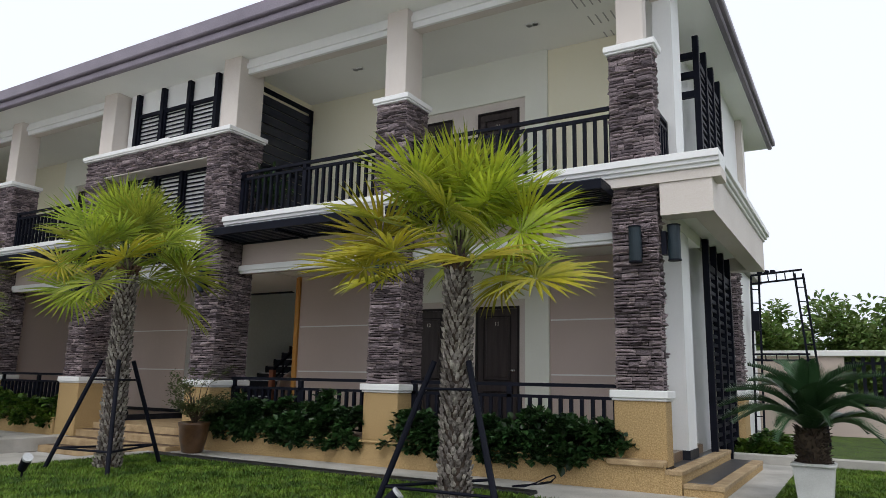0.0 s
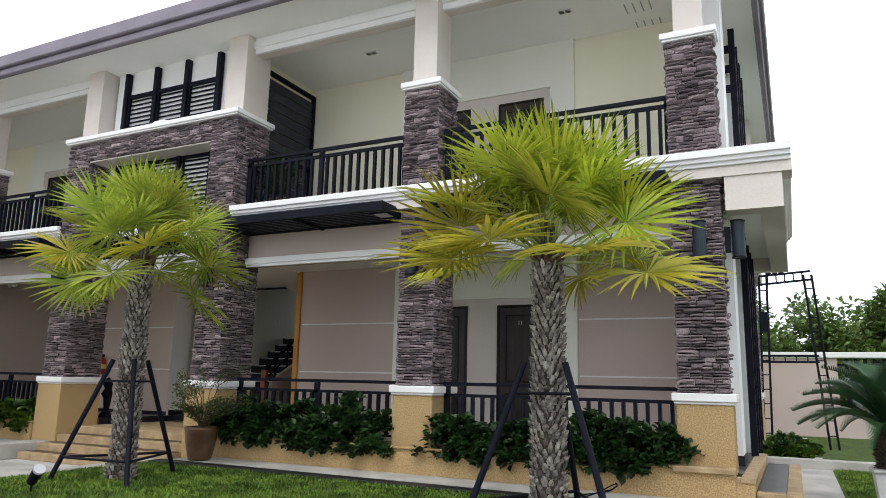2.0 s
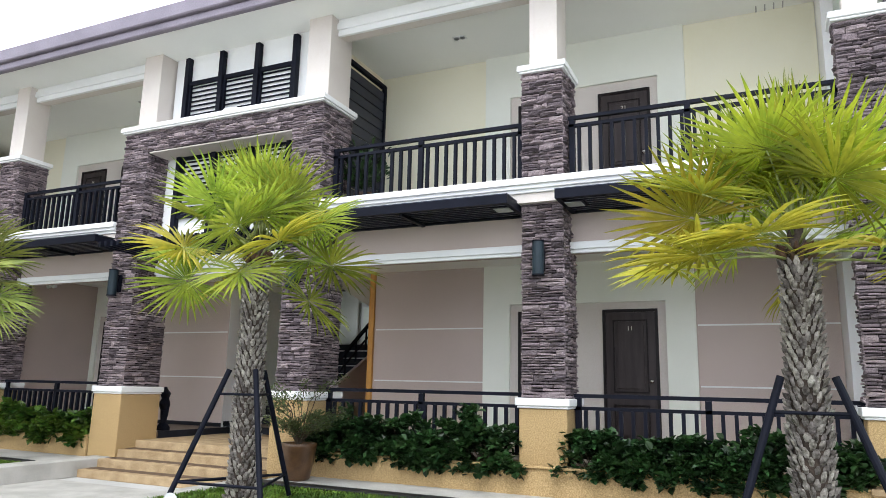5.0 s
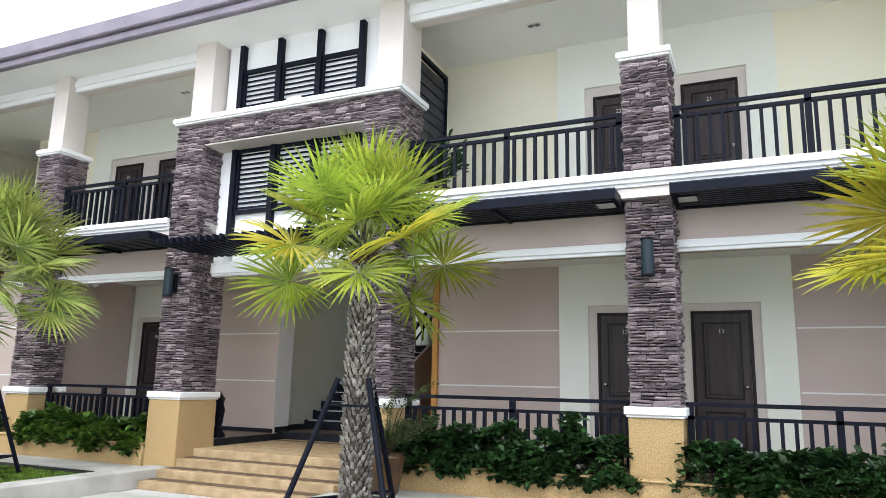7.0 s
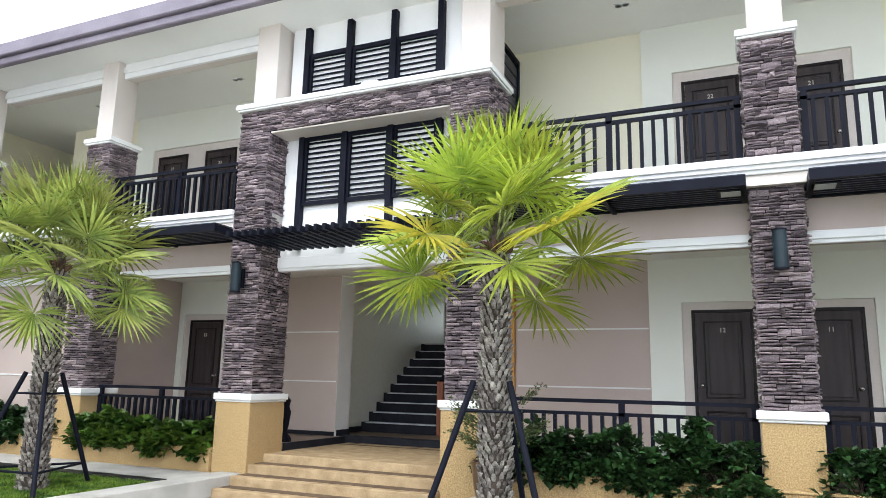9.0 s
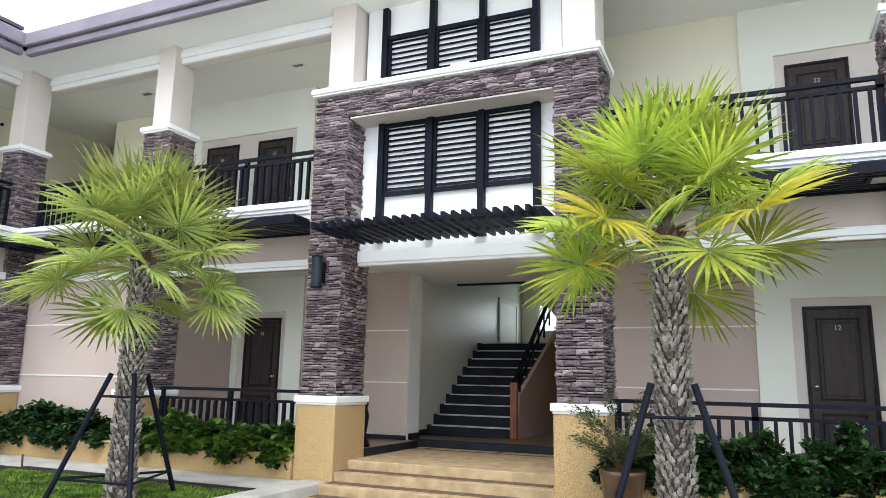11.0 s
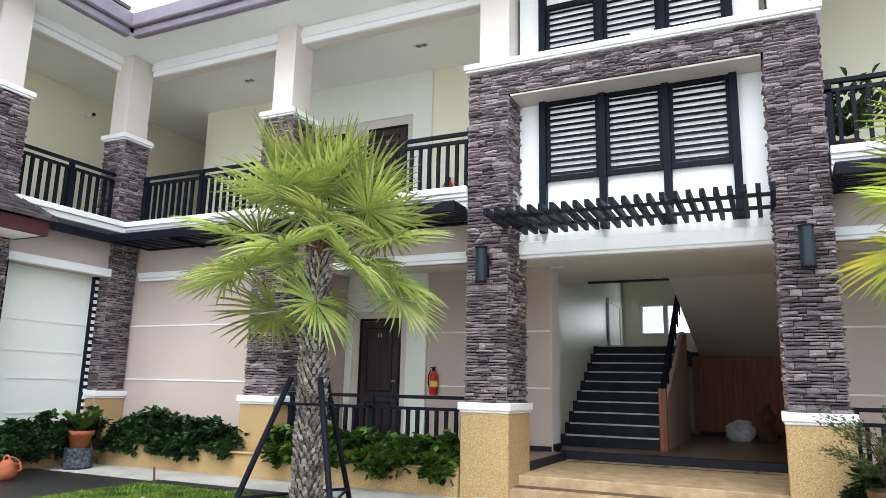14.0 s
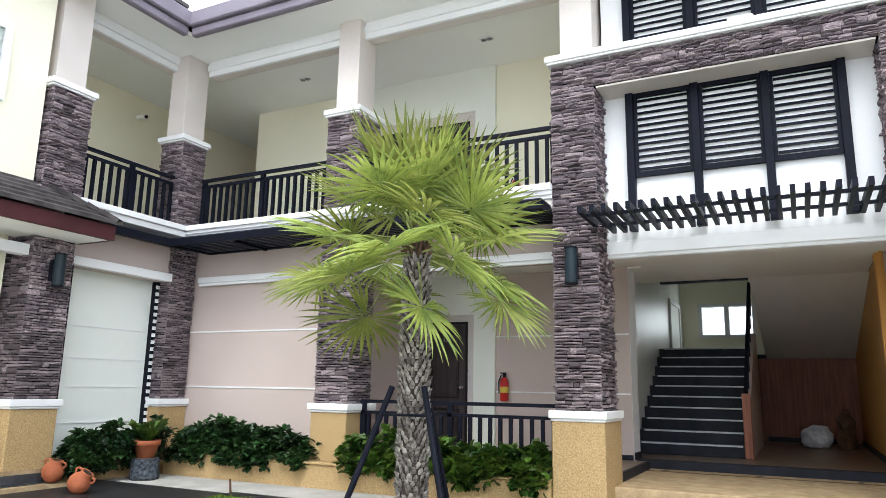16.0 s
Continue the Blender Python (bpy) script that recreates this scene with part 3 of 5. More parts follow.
def cap(name, x0, x1, y0, y1, z0, z1, label="white rendered column cap"):
    solid(name, boxes((x0, x1, y0, y1, z0 + 0.03, z1), (x0 + 0.02, x1 - 0.02, y0 + 0.02, y1 - 0.02, z0, z0 + 0.028), bevel=0.008), WHITE, label, "column cap")


def pedestal(name, x0, x1, y0, y1, z0):
    solid(name, boxes((x0, x1, y0, y1, z0, 1.07), bevel=0.012), TAN, "tan pebble-wash column pedestal", "pedestal")


def column(nm, x0, x1, y0=8.22, y1=8.83, low=DRIVE, faces="fr", half=(0.19, 0.23)):
    pedestal("pedestal_" + nm, x0 - 0.02, x1 + 0.02, y0 - 0.02, y1 + 0.02, low)
    cap("cap_lower_" + nm, x0 - 0.06, x1 + 0.06, y0 - 0.06, y1 + 0.06, 1.07, 1.19)
    stone_shaft("column_lower_" + nm, x0, x1, y0, y1, 1.19, 3.6, faces)
    stone_shaft("column_upper_" + nm, x0, x1, y0, y1, UPPER + 0.012, 5.36, faces)
    cap("cap_upper_" + nm, x0 - 0.05, x1 + 0.05, y0 - 0.05, y1 + 0.05, 5.36, 5.47)
    xm, ym = (x0 + x1) / 2, (y0 + y1) / 2
    solid("shaft_" + nm, boxes((xm - half[0], xm + half[0], ym - half[1], ym + half[1], 5.47, CEIL2), bevel=0.006), SHAFT, "plain beige column shaft", "column shaft")


column("d", -2.24, -1.69, 8.22, 8.47, half=(0.17, 0.09))
column("c", -5.85, -5.30, faces="frl")
column("z", -16.45, -15.90)
column("y", -19.73, -19.24, 8.05, 8.57)
column("x", -19.72, -19.15, 5.70, 6.30)
for nm, x0, x1 in (("b", -9.43, -8.88), ("a", -12.95, -12.40)):
    pedestal("pedestal_" + nm, x0 - 0.03, x1 + 0.03, 8.07, 8.87, DRIVE)
    cap("cap_lower_" + nm, x0 - 0.06, x1 + 0.06, 8.04, 8.91, 1.07, 1.19)
    stone_shaft("column_lower_" + nm, x0, x1, 8.1, 8.85, 1.19, 3.2, "frl" if nm == "b" else "fr")
    stone_shaft("column_upper_" + nm, x0, x1, 8.1, 8.85, 3.2, 5.07, "frl" if nm == "b" else "fr")
    stone_shaft("column_head_" + nm, x0, x1, 8.1, 8.9, 5.07, 5.42, "fr")
    xm = (x0 + x1) / 2 + 0.02
    solid("shaft_" + nm, boxes((xm - 0.21, xm + 0.21, 8.25, 8.85, 5.53, CEIL2), bevel=0.006), SHAFT, "plain beige column shaft", "column shaft")
lintel = thing("lintel_portal", "stone-clad lintel across the stair bay", "lintel", "", "structure")
part("core", boxes((-12.42, -9.41, 8.125, 8.55, 5.07, 5.42)), GROUT, lintel)
part("soffit", boxes((-12.38, -9.45, 8.125, 8.55, 5.045, 5.068)), SHAFT, lintel, "grey painted underside")
clad(lintel, (-12.415, 8.115, 0), 0, 3.0, 5.07, 5.42)
cap("cap_portal", -13.0, -8.82, 8.02, 8.95, 5.42, 5.53, "white rendered coping over the stone portal")

# ---- railings ----
def railing(label, x0, x1, y, z0, top, mid, posts, nm="railing", foot=None, along="x", step=0.14):
    """Black steel railing with a top rail, a lower rail and flat balusters."""
    r = thing(nm, label, "railing", "black railings", "structure")
    def b(a0, a1, w0, w1, h0, h1):
        return boxes((a0, a1, y + w0, y + w1, h0, h1)) if along == "x" else boxes((y + w0, y + w1, a0, a1, h0, h1))
    part("top_rail", b(x0, x1, -0.03, 0.03, top - 0.045, top), METAL, r)
    part("mid_rail", b(x0, x1, -0.028, 0.028, mid - 0.04, mid), METAL, r)
    foot = z0 + 0.06 if foot is None else foot
    part("foot_rail", b(x0, x1, -0.018, 0.018, foot - 0.03, foot), METAL, r)
    for p in posts:
        part("post", b(p - 0.035, p + 0.035, -0.028, 0.028, z0, top - 0.046), METAL, r)
    n = max(2, round((x1 - x0) / step))
    me = None
    for i in range(1, n):
        x = x0 + (x1 - x0) * i / n
        if any(abs(x - p) < 0.05 for p in posts):
            continue
        if me is None:
            bal = part("baluster", b(-0.02, 0.02, -0.025, 0.025, foot, mid - 0.041), METAL, r)
            me = bal.data
        else:
            bal = part("baluster", me, METAL, r)
        bal.location = (x, 0, 0) if along == "x" else (0, x, 0)
    return r


GAL, COR = "black painted steel gallery railing", "black painted steel corridor railing behind the planter"
for x0, x1, extra in ((-5.28, -2.21, -3.75), (-8.86, -5.87, -7.35), (-15.88, -12.97, -14.5)):
    railing(COR, x0, x1, 8.55, FLOOR, 1.25, 1.10, [x0 + 0.05, extra, x1 - 0.05], foot=0.52)
for x0, x1, extra in ((-5.28, -2.21, -3.82), (-8.86, -5.87, -7.4), (-15.88, -12.97, -14.4), (-19.09, -16.47, -17.8)):
    railing(GAL, x0, x1, 8.42, UPPER, 4.76, 4.65, [x0 + 0.05, extra, x1 - 0.05])
railing(GAL, 6.32, 8.16, -19.38, UPPER, 4.76, 4.65, [6.38, 7.25, 8.1], along="y")
railing(GAL, 8.50, 9.33, -1.80, UPPER, 4.76, 4.65, [8.54, 9.3], along="y")

# ---- canopies ----
def canopy(x0, x1, lamp_at=None):
    c = thing("canopy", "black steel slatted canopy fixed under the slab edge", "canopy", "slatted canopies", "structure")
    part("frame", boxes((x0, x1, 7.74, 7.80, 3.50, 3.61), (x0, x0 + 0.06, 7.802, 8.55, 3.50, 3.60), (x1 - 0.06, x1, 7.802, 8.55, 3.50, 3.60), (x0 + 0.06, x1 - 0.06, 8.50, 8.55, 3.50, 3.60)), METAL, c)
    part("cover", boxes((x0, x1, 7.74, 8.13, 3.612, 3.622), (x0, x1, 8.13, 8.55, 3.585, 3.597)), NAVY, c)
    for k in range(7):
        y = 7.88 + 0.088 * k
        sl = boxes((x0 + 0.062, x1 - 0.062, y - 0.012, y + 0.012, 3.51, 3.575))
        part("slat", sl, NAVY, c)
    xm = (x0 + x1) / 2
    part("bearer", boxes((xm - 0.025, xm + 0.025, 7.802, 8.498, 3.47, 3.508)), METAL, c)
    for x in ([lamp_at] if lamp_at else []):
        part("lamp_box", boxes((x - 0.14, x + 0.14, 7.92, 8.2, 3.50, 3.56), bevel=0.006), METAL, c)
        part("lens", boxes((x - 0.10, x + 0.10, 7.96, 8.16, 3.492, 3.499)), GREYLENS, c, "grey glass lamp lens")


canopy(-5.28, -2.21, -5.12)
canopy(-8.86, -5.87, -6.03)
canopy(-15.88, -12.97)
canopy(-18.95, -16.47)
wing = thing("canopy", "black steel canopy along the side wing", "canopy", "slatted canopies", "structure")
part("frame", boxes((-18.98, -18.92, 6.55, 8.1, 3.50, 3.61), (-19.45, -18.985, 6.55, 6.61, 3.50, 3.60)), METAL, wing)
part("cover", boxes((-19.45, -18.985, 6.615, 8.1, 3.56, 3.60)), NAVY, wing)

# ---- louvred screens ----
def louvre_screen(nm, x0, x1, z0, z1, y, slats_from, tall, label):
    s = thing(nm, label, "louvre screen", "louvre screens", "structure")
    xs = [x0 + (x1 - x0) * i / 3 for i in range(4)]
    for x in xs:
        part("post", boxes((x - 0.045, x + 0.045, y - 0.10, y, z0, tall), bevel=0.004), METAL, s)
    for a, b in zip(xs, xs[1:]):
        part("rail", boxes((a + 0.046, b - 0.046, y - 0.06, y - 0.01, z1 - 0.07, z1)), METAL, s)
        part("rail", boxes((a + 0.046, b - 0.046, y - 0.06, y - 0.01, slats_from - 0.06, slats_from)), METAL, s)
        part("stile", boxes((a + 0.046, a + 0.085, y - 0.055, y - 0.01, slats_from, z1 - 0.071)), METAL, s)
        part("stile", boxes((b - 0.085, b - 0.046, y - 0.055, y - 0.01, slats_from, z1 - 0.071)), METAL, s)
        n = round((z1 - 0.07 - slats_from) / 0.082)
        for k in range(n):
            z = slats_from + 0.045 + (z1 - 0.07 - slats_from) * k / n
            bm = bmesh.new()
            prism(bm, [(y - 0.03, z - 0.019), (y - 0.014, z - 0.019), (y + 0.002, z + 0.014), (y - 0.012, z + 0.017)], "x", a + 0.086, b - 0.086)
            part("slat", bm, METAL, s)
    return s


louvre_screen("louvre_screen", -12.06, -9.76, 3.3, 5.06, 8.55, 4.03, 5.06, "black steel louvre screen on the white stair bay wall")
louvre_screen("louvre_screen", -12.06, -9.76, 5.56, 6.42, 8.55, 5.68, 6.86, "black steel louvre screen with tall fins under the eaves")

pergola = thing("pergola", "black steel pergola of slim rafters over the porch steps", "pergola", "", "structure")
for k in range(24):
    x = -12.42 + (12.42 - 9.43) * k / 23
    bm = bmesh.new()
    prism(bm, [(8.5, 3.29), (8.5, 3.37), (7.40, 3.385), (7.40, 3.305)], "x", x - 0.024, x + 0.024)
    part("rafter", bm, METAL, pergola)
part("cross_bar", boxes((-12.44, -9.44, 7.62, 7.66, 3.31, 3.345)), METAL, pergola)
part("cross_bar", boxes((-12.39, -9.44, 8.16, 8.20, 3.31, 3.345)), METAL, pergola)

# dark glazed screen at the gallery's end by the stair bay
scr = thing("gallery_screen", "black framed screen closing the gallery beside the stair bay", "screen", "", "structure")
for y0, y1, z0, z1 in ((8.9, 8.96, 3.9, 6.76), (10.56, 10.62, 3.9, 6.76), (8.962, 10.558, 6.69, 6.76), (8.962, 10.558, 5.2, 5.25)):
    part("frame_bar", boxes((-9.34, -9.27, y0, y1, z0, z1)), METAL, scr)
for k in range(14):
    z = 3.98 + k * 0.19
    part("slat", boxes((-9.335, -9.30, 8.963, 10.557, z, z + 0.165)), NAVY, scr, "dark navy slat")

# ---- side of the building ----
def side_screen(nm, z0, z1, tall):
    s = thing(nm, "tall black steel louvre screen on the side wall", "louvre screen", "louvre screens", "structure")
    ys = [10.8, 11.45, 12.1, 12.75]
    for y in ys:
        part("post", boxes((-1.66, -1.57, y - 0.045, y + 0.045, z0, tall)), METAL, s)
    for a, b in zip(ys, ys[1:]):
        n = int((z1 - z0 - 0.3) / 0.13)
        for k in range(n):
            z = z0 + 0.3 + 0.13 * k
            part("slat", boxes((-1.64, -1.60, a + 0.046, b - 0.046, z, z + 0.05)), METAL, s)
        part("rail", boxes((-1.65, -1.59, a + 0.046, b - 0.046, z1 - 0.1, z1)), METAL, s)
    for z in (tall - 0.36, tall - 0.68, tall - 1.0) if z0 > 3 else ():
        part("bracket", boxes((-2.048, -1.661, 10.76, 10.84, z, z + 0.10)), METAL, s)
side_screen("side_screen", 0.1, 3.05, 3.4)
side_screen("side_screen", 3.99, 6.3, 6.66)
solid("wall_side_recess", boxes((-2.2, -2.05, 9.85, 13.2, DRIVE, 6.92)), WHITE, "white rendered side wall behind the louvres", "wall")
stone_shaft("column_rear", -1.9, -1.62, 13.85, 14.4, 1.19, 3.4, "fr", "rear column clad in purple-grey ledgestone")
pedestal("pedestal_rear", -1.92, -1.6, 13.83, 14.42, LAWN)
cap("cap_rear", -1.95, -1.57, 13.8, 14.45, 1.07, 1.19)
solid("shaft_rear", boxes((-1.9, -1.6, 15.6, 15.9, UPPER, CEIL2)), SHAFT, "plain beige column at the side gallery", "column shaft")
side_steps = thing("side_steps", "two side steps with slate treads and tan edges", "steps", "", "structure")
for x0, x1, z in ((-1.748, -1.48, 0.35), (-1.479, -1.06, 0.225)):
    part("step", boxes((max(x0, -1.668), x1 - 0.012, 8.035, 11.3, DRIVE, z - 0.05)), TAN, side_steps, "tan pebble-wash riser")
    part("nosing", boxes((x1 - 0.15, x1, 8.02, 11.3, z - 0.049, z), (x0 if x0 > -1.6 else -1.668, x1 - 0.151, 8.02, 8.17, z - 0.049, z), bevel=0.006), TANSTEP, side_steps, "worn tan edge")
    part("tread", boxes((x0, x1 - 0.152, 8.5 if x0 < -1.6 else 8.172, 11.3, z - 0.049, z - 0.004)), SLATE, side_steps, "dark slate tread")
part("ledge", boxes((-2.3, -1.671, 7.985, 8.2, 0.37, 0.437), bevel=0.012), TANSTEP, side_steps, "tan ledge under the pedestal")
solid("baseboard_pillar", boxes((-1.945, -1.655, 9.335, 9.865, 0.347, 0.46)), STAIRM, "dark tiled foot of the white pillar", "baseboard")

# ---- left wing ----
solid("wall_wing_lower", boxes((-19.75, -19.55, 6.35, 8.2, DRIVE, 3.6)), PALE, "pale greenish-white front wall of the wing", "wall")
solid("wall_wing_upper", boxes((-19.75, -19.25, -6, 5.66, 3.601, 6.92)), CREAM, "cream wall of the wing", "wall")
solid("wall_wing_porch", boxes((-19.75, -19.55, -6, 5.62, DRIVE, 3.6)), CREAM, "cream wall under the wing's porch roof", "wall")
solid("wall_wing_back", boxes((-21.8, -21.6, 4.5, 17.7, DRIVE, 6.92)), CREAM, "cream rear wall of the wing's gallery", "wall")
solid("floor_wing", boxes((-21.6, -19.25, 4.5, 8.3, 3.6, UPPER)), CONCRETE, "wing gallery floor slab", "floor")
solid("trim_slab_wing", boxes((-19.3, -18.98, 6.2, 8.1, UPPER - 0.075, UPPER + 0.012), (-19.3, -19.02, 6.2, 8.1, UPPER - 0.17, UPPER - 0.078), bevel=0.006), WHITE, "white stepped cornice along the wing's slab", "cornice")
solid("beam_wing", boxes((-19.5, -19.3, 6.31, 8.17, 3.0, 3.6)), PINK, "rose-beige beam of the wing", "beam")
solid("trim_beam_wing", boxes((-19.298, -19.2, 6.31, 8.06, 3.0, 3.125), bevel=0.006), WHITE, "white trim along the foot of the wing's beam", "trim")
for z in (0.85, 1.35, 1.75, 2.2):
    solid("trim_wing_joint", boxes((-19.549, -19.535, 6.4, 7.95, z, z + 0.012)), WHITE, "thin joint in the pale wall", "trim")
quoin = thing("toothed_strip", "black and white toothed strip beside the corner column", "strip", "", "structure")
part("backing", boxes((-19.549, -19.45, 7.985, 8.05, 0.5, 3.0)), METAL, quoin)
for k in range(22):
    part("tooth", boxes((-19.449, -19.43, 7.975, 8.032, 0.62 + 0.108 * k, 0.675 + 0.108 * k)), WHITE, quoin)
solid("trim_wing_dark", boxes((-19.549, -19.25, 6.345, 6.385, 0.1, 3.0)), METAL, "black strip beside the wing's column", "trim")
win = thing("window_1", "white framed window in the cream wing wall", "window", "", "structure")
part("window_frame", boxes((-19.249, -19.18, 5.0, 5.1, 4.9, 5.95), (-19.249, -19.18, 3.9, 4.0, 4.9, 5.95), (-19.249, -19.18, 4.0, 5.0, 5.85, 5.95), (-19.249, -19.18, 4.0, 5.0, 4.9, 5.0)), WHITE, win)
part("pane", boxes((-19.23, -19.22, 4.0, 5.0, 5.0, 5.85)), GLASS, win)
part("sash", boxes((-19.249, -19.235, 4.0, 5.0, 5.0, 5.85)), PALE, win)

# porch roof of the wing
pr = thing("porch_roof", "dark tiled porch roof with a maroon fascia", "porch roof", "", "structure")
EX, EYR, EZ = -18.5, 6.40, 3.48
part("fascia", boxes((EX - 0.06, EX, -6, EYR, EZ - 0.2, EZ), (-19.2, EX - 0.06, EYR - 0.06, EYR, EZ - 0.2, EZ), bevel=0.006), MAROON, pr, "maroon painted fascia board")
part("soffit", boxes((-19.55, EX - 0.062, -6, EYR - 0.062, EZ - 0.2, EZ - 0.15)), SOFFIT, pr, "white soffit")
for k in range(7):
    x0 = EX + 0.06 - 0.16 * k
    z0 = EZ + 0.02 + 0.092 * k
    ye = EYR + 0.05 - 0.11 * k
    bm = bmesh.new()
    prism(bm, [(x0, z0 - 0.01), (x0, z0 + 0.045), (x0 - 0.19, z0 + 0.115), (x0 - 0.19, z0 + 0.08)], "y", -6, ye)
    part("tile_course", bm, TILE, pr)
hip = bmesh.new()
for k in range(6):
    a, b = k / 6, (k + 1) / 6
    p = [Vector((EX + 0.04, EYR + 0.02, EZ + 0.06)).lerp(Vector((-19.5, 5.7, EZ + 0.66)), t) for t in (a, b)]
    beam(hip, p[0], p[1] + Vector((0, 0, 0.02)), 0.17, 0.06)
part("hip_tiles", hip, TILE, pr, "grey hip tiles")
part("end_slope", prism(bmesh.new(), [(EX + 0.04, EZ + 0.01), (-19.5, EZ + 0.01), (-19.5, EZ + 0.6)], "y", EYR - 0.25, EYR - 0.05), TILE, pr)
bm = bmesh.new()
beam(bm, (-19.25, 2.0, 3.08), (-19.25, 5.68, 3.08), 0.16, 0.14)
part("beam", bm, WHITE, pr, "white porch beam")
wing_steps = thing("wing_steps", "tan pebble-wash steps of the wing's porch", "steps", "", "structure")
part("step", boxes((-19.7, -18.85, 2.0, 6.4, DRIVE, 0.16)), TANSTEP, wing_steps)
part("step", boxes((-19.7, -19.12, 2.0, 6.4, 0.162, 0.33)), TANSTEP, wing_steps)
part("tread", boxes((-19.119, -18.98, 2.02, 6.26, 0.161, 0.166)), SLATE, wing_steps, "dark slate tread")
part("riser", boxes((-19.119, -19.112, 2.02, 6.26, 0.167, 0.28)), SLATE, wing_steps, "dark slate riser")

# ---- planters ----
for nm, x0, x1 in (("planter_1", -8.86, -1.67), ("planter_2", -19.0, -12.99)):
    solid(nm, boxes((x0, x1, 8.03, 8.12, DRIVE, 0.40), (x0, x1, 8.0, 8.14, 0.402, 0.43), bevel=0.008), TAN, "tan pebble-wash planter wall along the corridor", "planter")
    solid(nm + "_soil", boxes((x0, x1, 8.122, 8.5, DRIVE, 0.36)), SOIL, "dark soil in the planter", "soil")
solid("planter_3", boxes((-19.25, -19.16, 6.42, 8.0, DRIVE, 0.40)), TAN, "tan pebble-wash planter wall of the wing", "planter")

# ---- porch and stair hall ----
porch_steps = thing("porch_steps", "broad worn tan steps with dark brown nosing lines", "steps", "", "structure")
NOSE = material("dark_brown_nosing", (0.13, 0.085, 0.055), None, 0.7, 6, 90, 0.3)
for k, (yf, z) in enumerate(((8.45, PORCH), (8.12, 0.235), (7.79, 0.115), (7.46, -0.005))):
    back = 10.8 if k == 0 else (8.45, 8.12, 7.79)[k - 1]
    part("step", boxes((-12.40, -9.44, yf, back + 0.001, DRIVE, z), bevel=0.008), TANSTEP, porch_steps)
    if k:
        part("nosing", boxes((-12.38, -9.46, back - 0.2, back - 0.01, z + 0.001, z + 0.006)), NOSE, porch_steps, "dark brown line at the riser's foot")
part("threshold", boxes((-12.59, -9.45, 10.76, 10.92, DRIVE, FLOOR + 0.012), bevel=0.01), STAIRM, porch_steps, "charcoal threshold step")
part("inlay", boxes((-12.2, -9.75, 10.40, 10.47, PORCH + 0.001, PORCH + 0.005)), NOSE, porch_steps, "dark brown inlaid floor line")
for xa, xb in ((-12.38, -12.2), (-9.75, -9.5)):
    inlay = bmesh.new()
    beam(inlay, (xa, 10.435, PORCH + 0.003), (xb, 10.435, PORCH + 0.003), 0.05, 0.004)
    part("inlay", inlay, NOSE, porch_steps, "dark brown inlaid floor line")
for xa in (-12.2, -11.0, -9.85):
    inlay = bmesh.new()
    beam(inlay, (xa, 10.475, PORCH + 0.003), (xa + 0.06, 10.75, PORCH + 0.003), 0.06, 0.004)
    part("inlay", inlay, NOSE, porch_steps, "dark brown inlaid floor line")
solid("wall_hall_left", boxes((-13.0, -12.85, 11.1, 17.7, DRIVE, 6.92)), HALLPAINT, "glossy pale greenish-white wall of the stair hall", "wall")
solid("wall_hall_return", boxes((-12.9, -12.6, BACK + 0.006, 11.099, DRIVE, 3.6)), WHITE, "white return of the corridor wall", "wall")
solid("wall_hall_right", boxes((-9.37, -9.25, BACK + 0.2, 16.9, DRIVE, CEIL1)), ORANGE, "orange wood-laminate wall of the stair hall", "wall")
solid("trim_hall_right", boxes((-9.44, -9.34, BACK - 0.05, BACK + 0.2, FLOOR, CEIL1), bevel=0.006), ORANGE, "orange wood edge of the stair hall", "trim")
solid("wall_hall_rear_low", boxes((-11.2, -9.37, 16.9, 17.02, FLOOR, 2.17)), WOODPANEL, "reddish wood panelling under the upper flight", "wall")
for k in range(12):
    x = -11.16 + k * 0.149
    solid("trim_panel", boxes((x, x + 0.122, 16.886, 16.899, FLOOR + 0.1, 2.16), bevel=0.003), WOODPANEL, "vertical wood panel board", "panel")
solid("baseboard_hall", boxes((-12.849, -12.83, 11.1, 11.95, FLOOR, FLOOR + 0.1), (-12.599, -12.585, BACK + 0.05, 11.1, FLOOR, FLOOR + 0.1), (-11.1, -9.5, 16.86, 16.885, FLOOR, FLOOR + 0.09), (-9.39, -9.371, 10.93, 16.85, FLOOR, FLOOR + 0.09)), STAIRM, "dark tiled baseboard of the hall", "baseboard")
solid("trim_corridor_edge", boxes((-12.42, -12.385, 8.92, 10.63, PORCH + 0.002, FLOOR + 0.006)), STAIRM, "dark tiled edge between corridor and porch", "trim")
solid("baseboard_corridor", boxes((-14.7, -12.61, BACK - 0.02, BACK, FLOOR - 0.1, FLOOR + 0.07)), STAIRM, "dark tiled baseboard", "baseboard")
flight = thing("lower_flight", "charcoal stairs with pale nosing strips", "stairs", "", "structure")
for k in range(10):
    y, z = 11.95 + 0.28 * k, FLOOR + 0.18 * (k + 1)
    y2 = y + 0.285 if k < 9 else 17.7
    part("tread", boxes((-12.845, -11.2, y, y2, FLOOR if k < 9 else z - 0.3, z), bevel=0.005), STAIRM, flight)
    part("nosing", boxes((-12.75, -11.25, y - 0.004, y + 0.03, z + 0.001, z + 0.006), (-12.75, -11.25, y - 0.008, y - 0.002, z - 0.018, z + 0.004)), GREYLENS, flight, "pale grey nosing strip")
part("landing", boxes((-11.2, -9.37, 16.9, 17.7, 2.172, 2.26)), STAIRM, flight)
bm = bmesh.new()
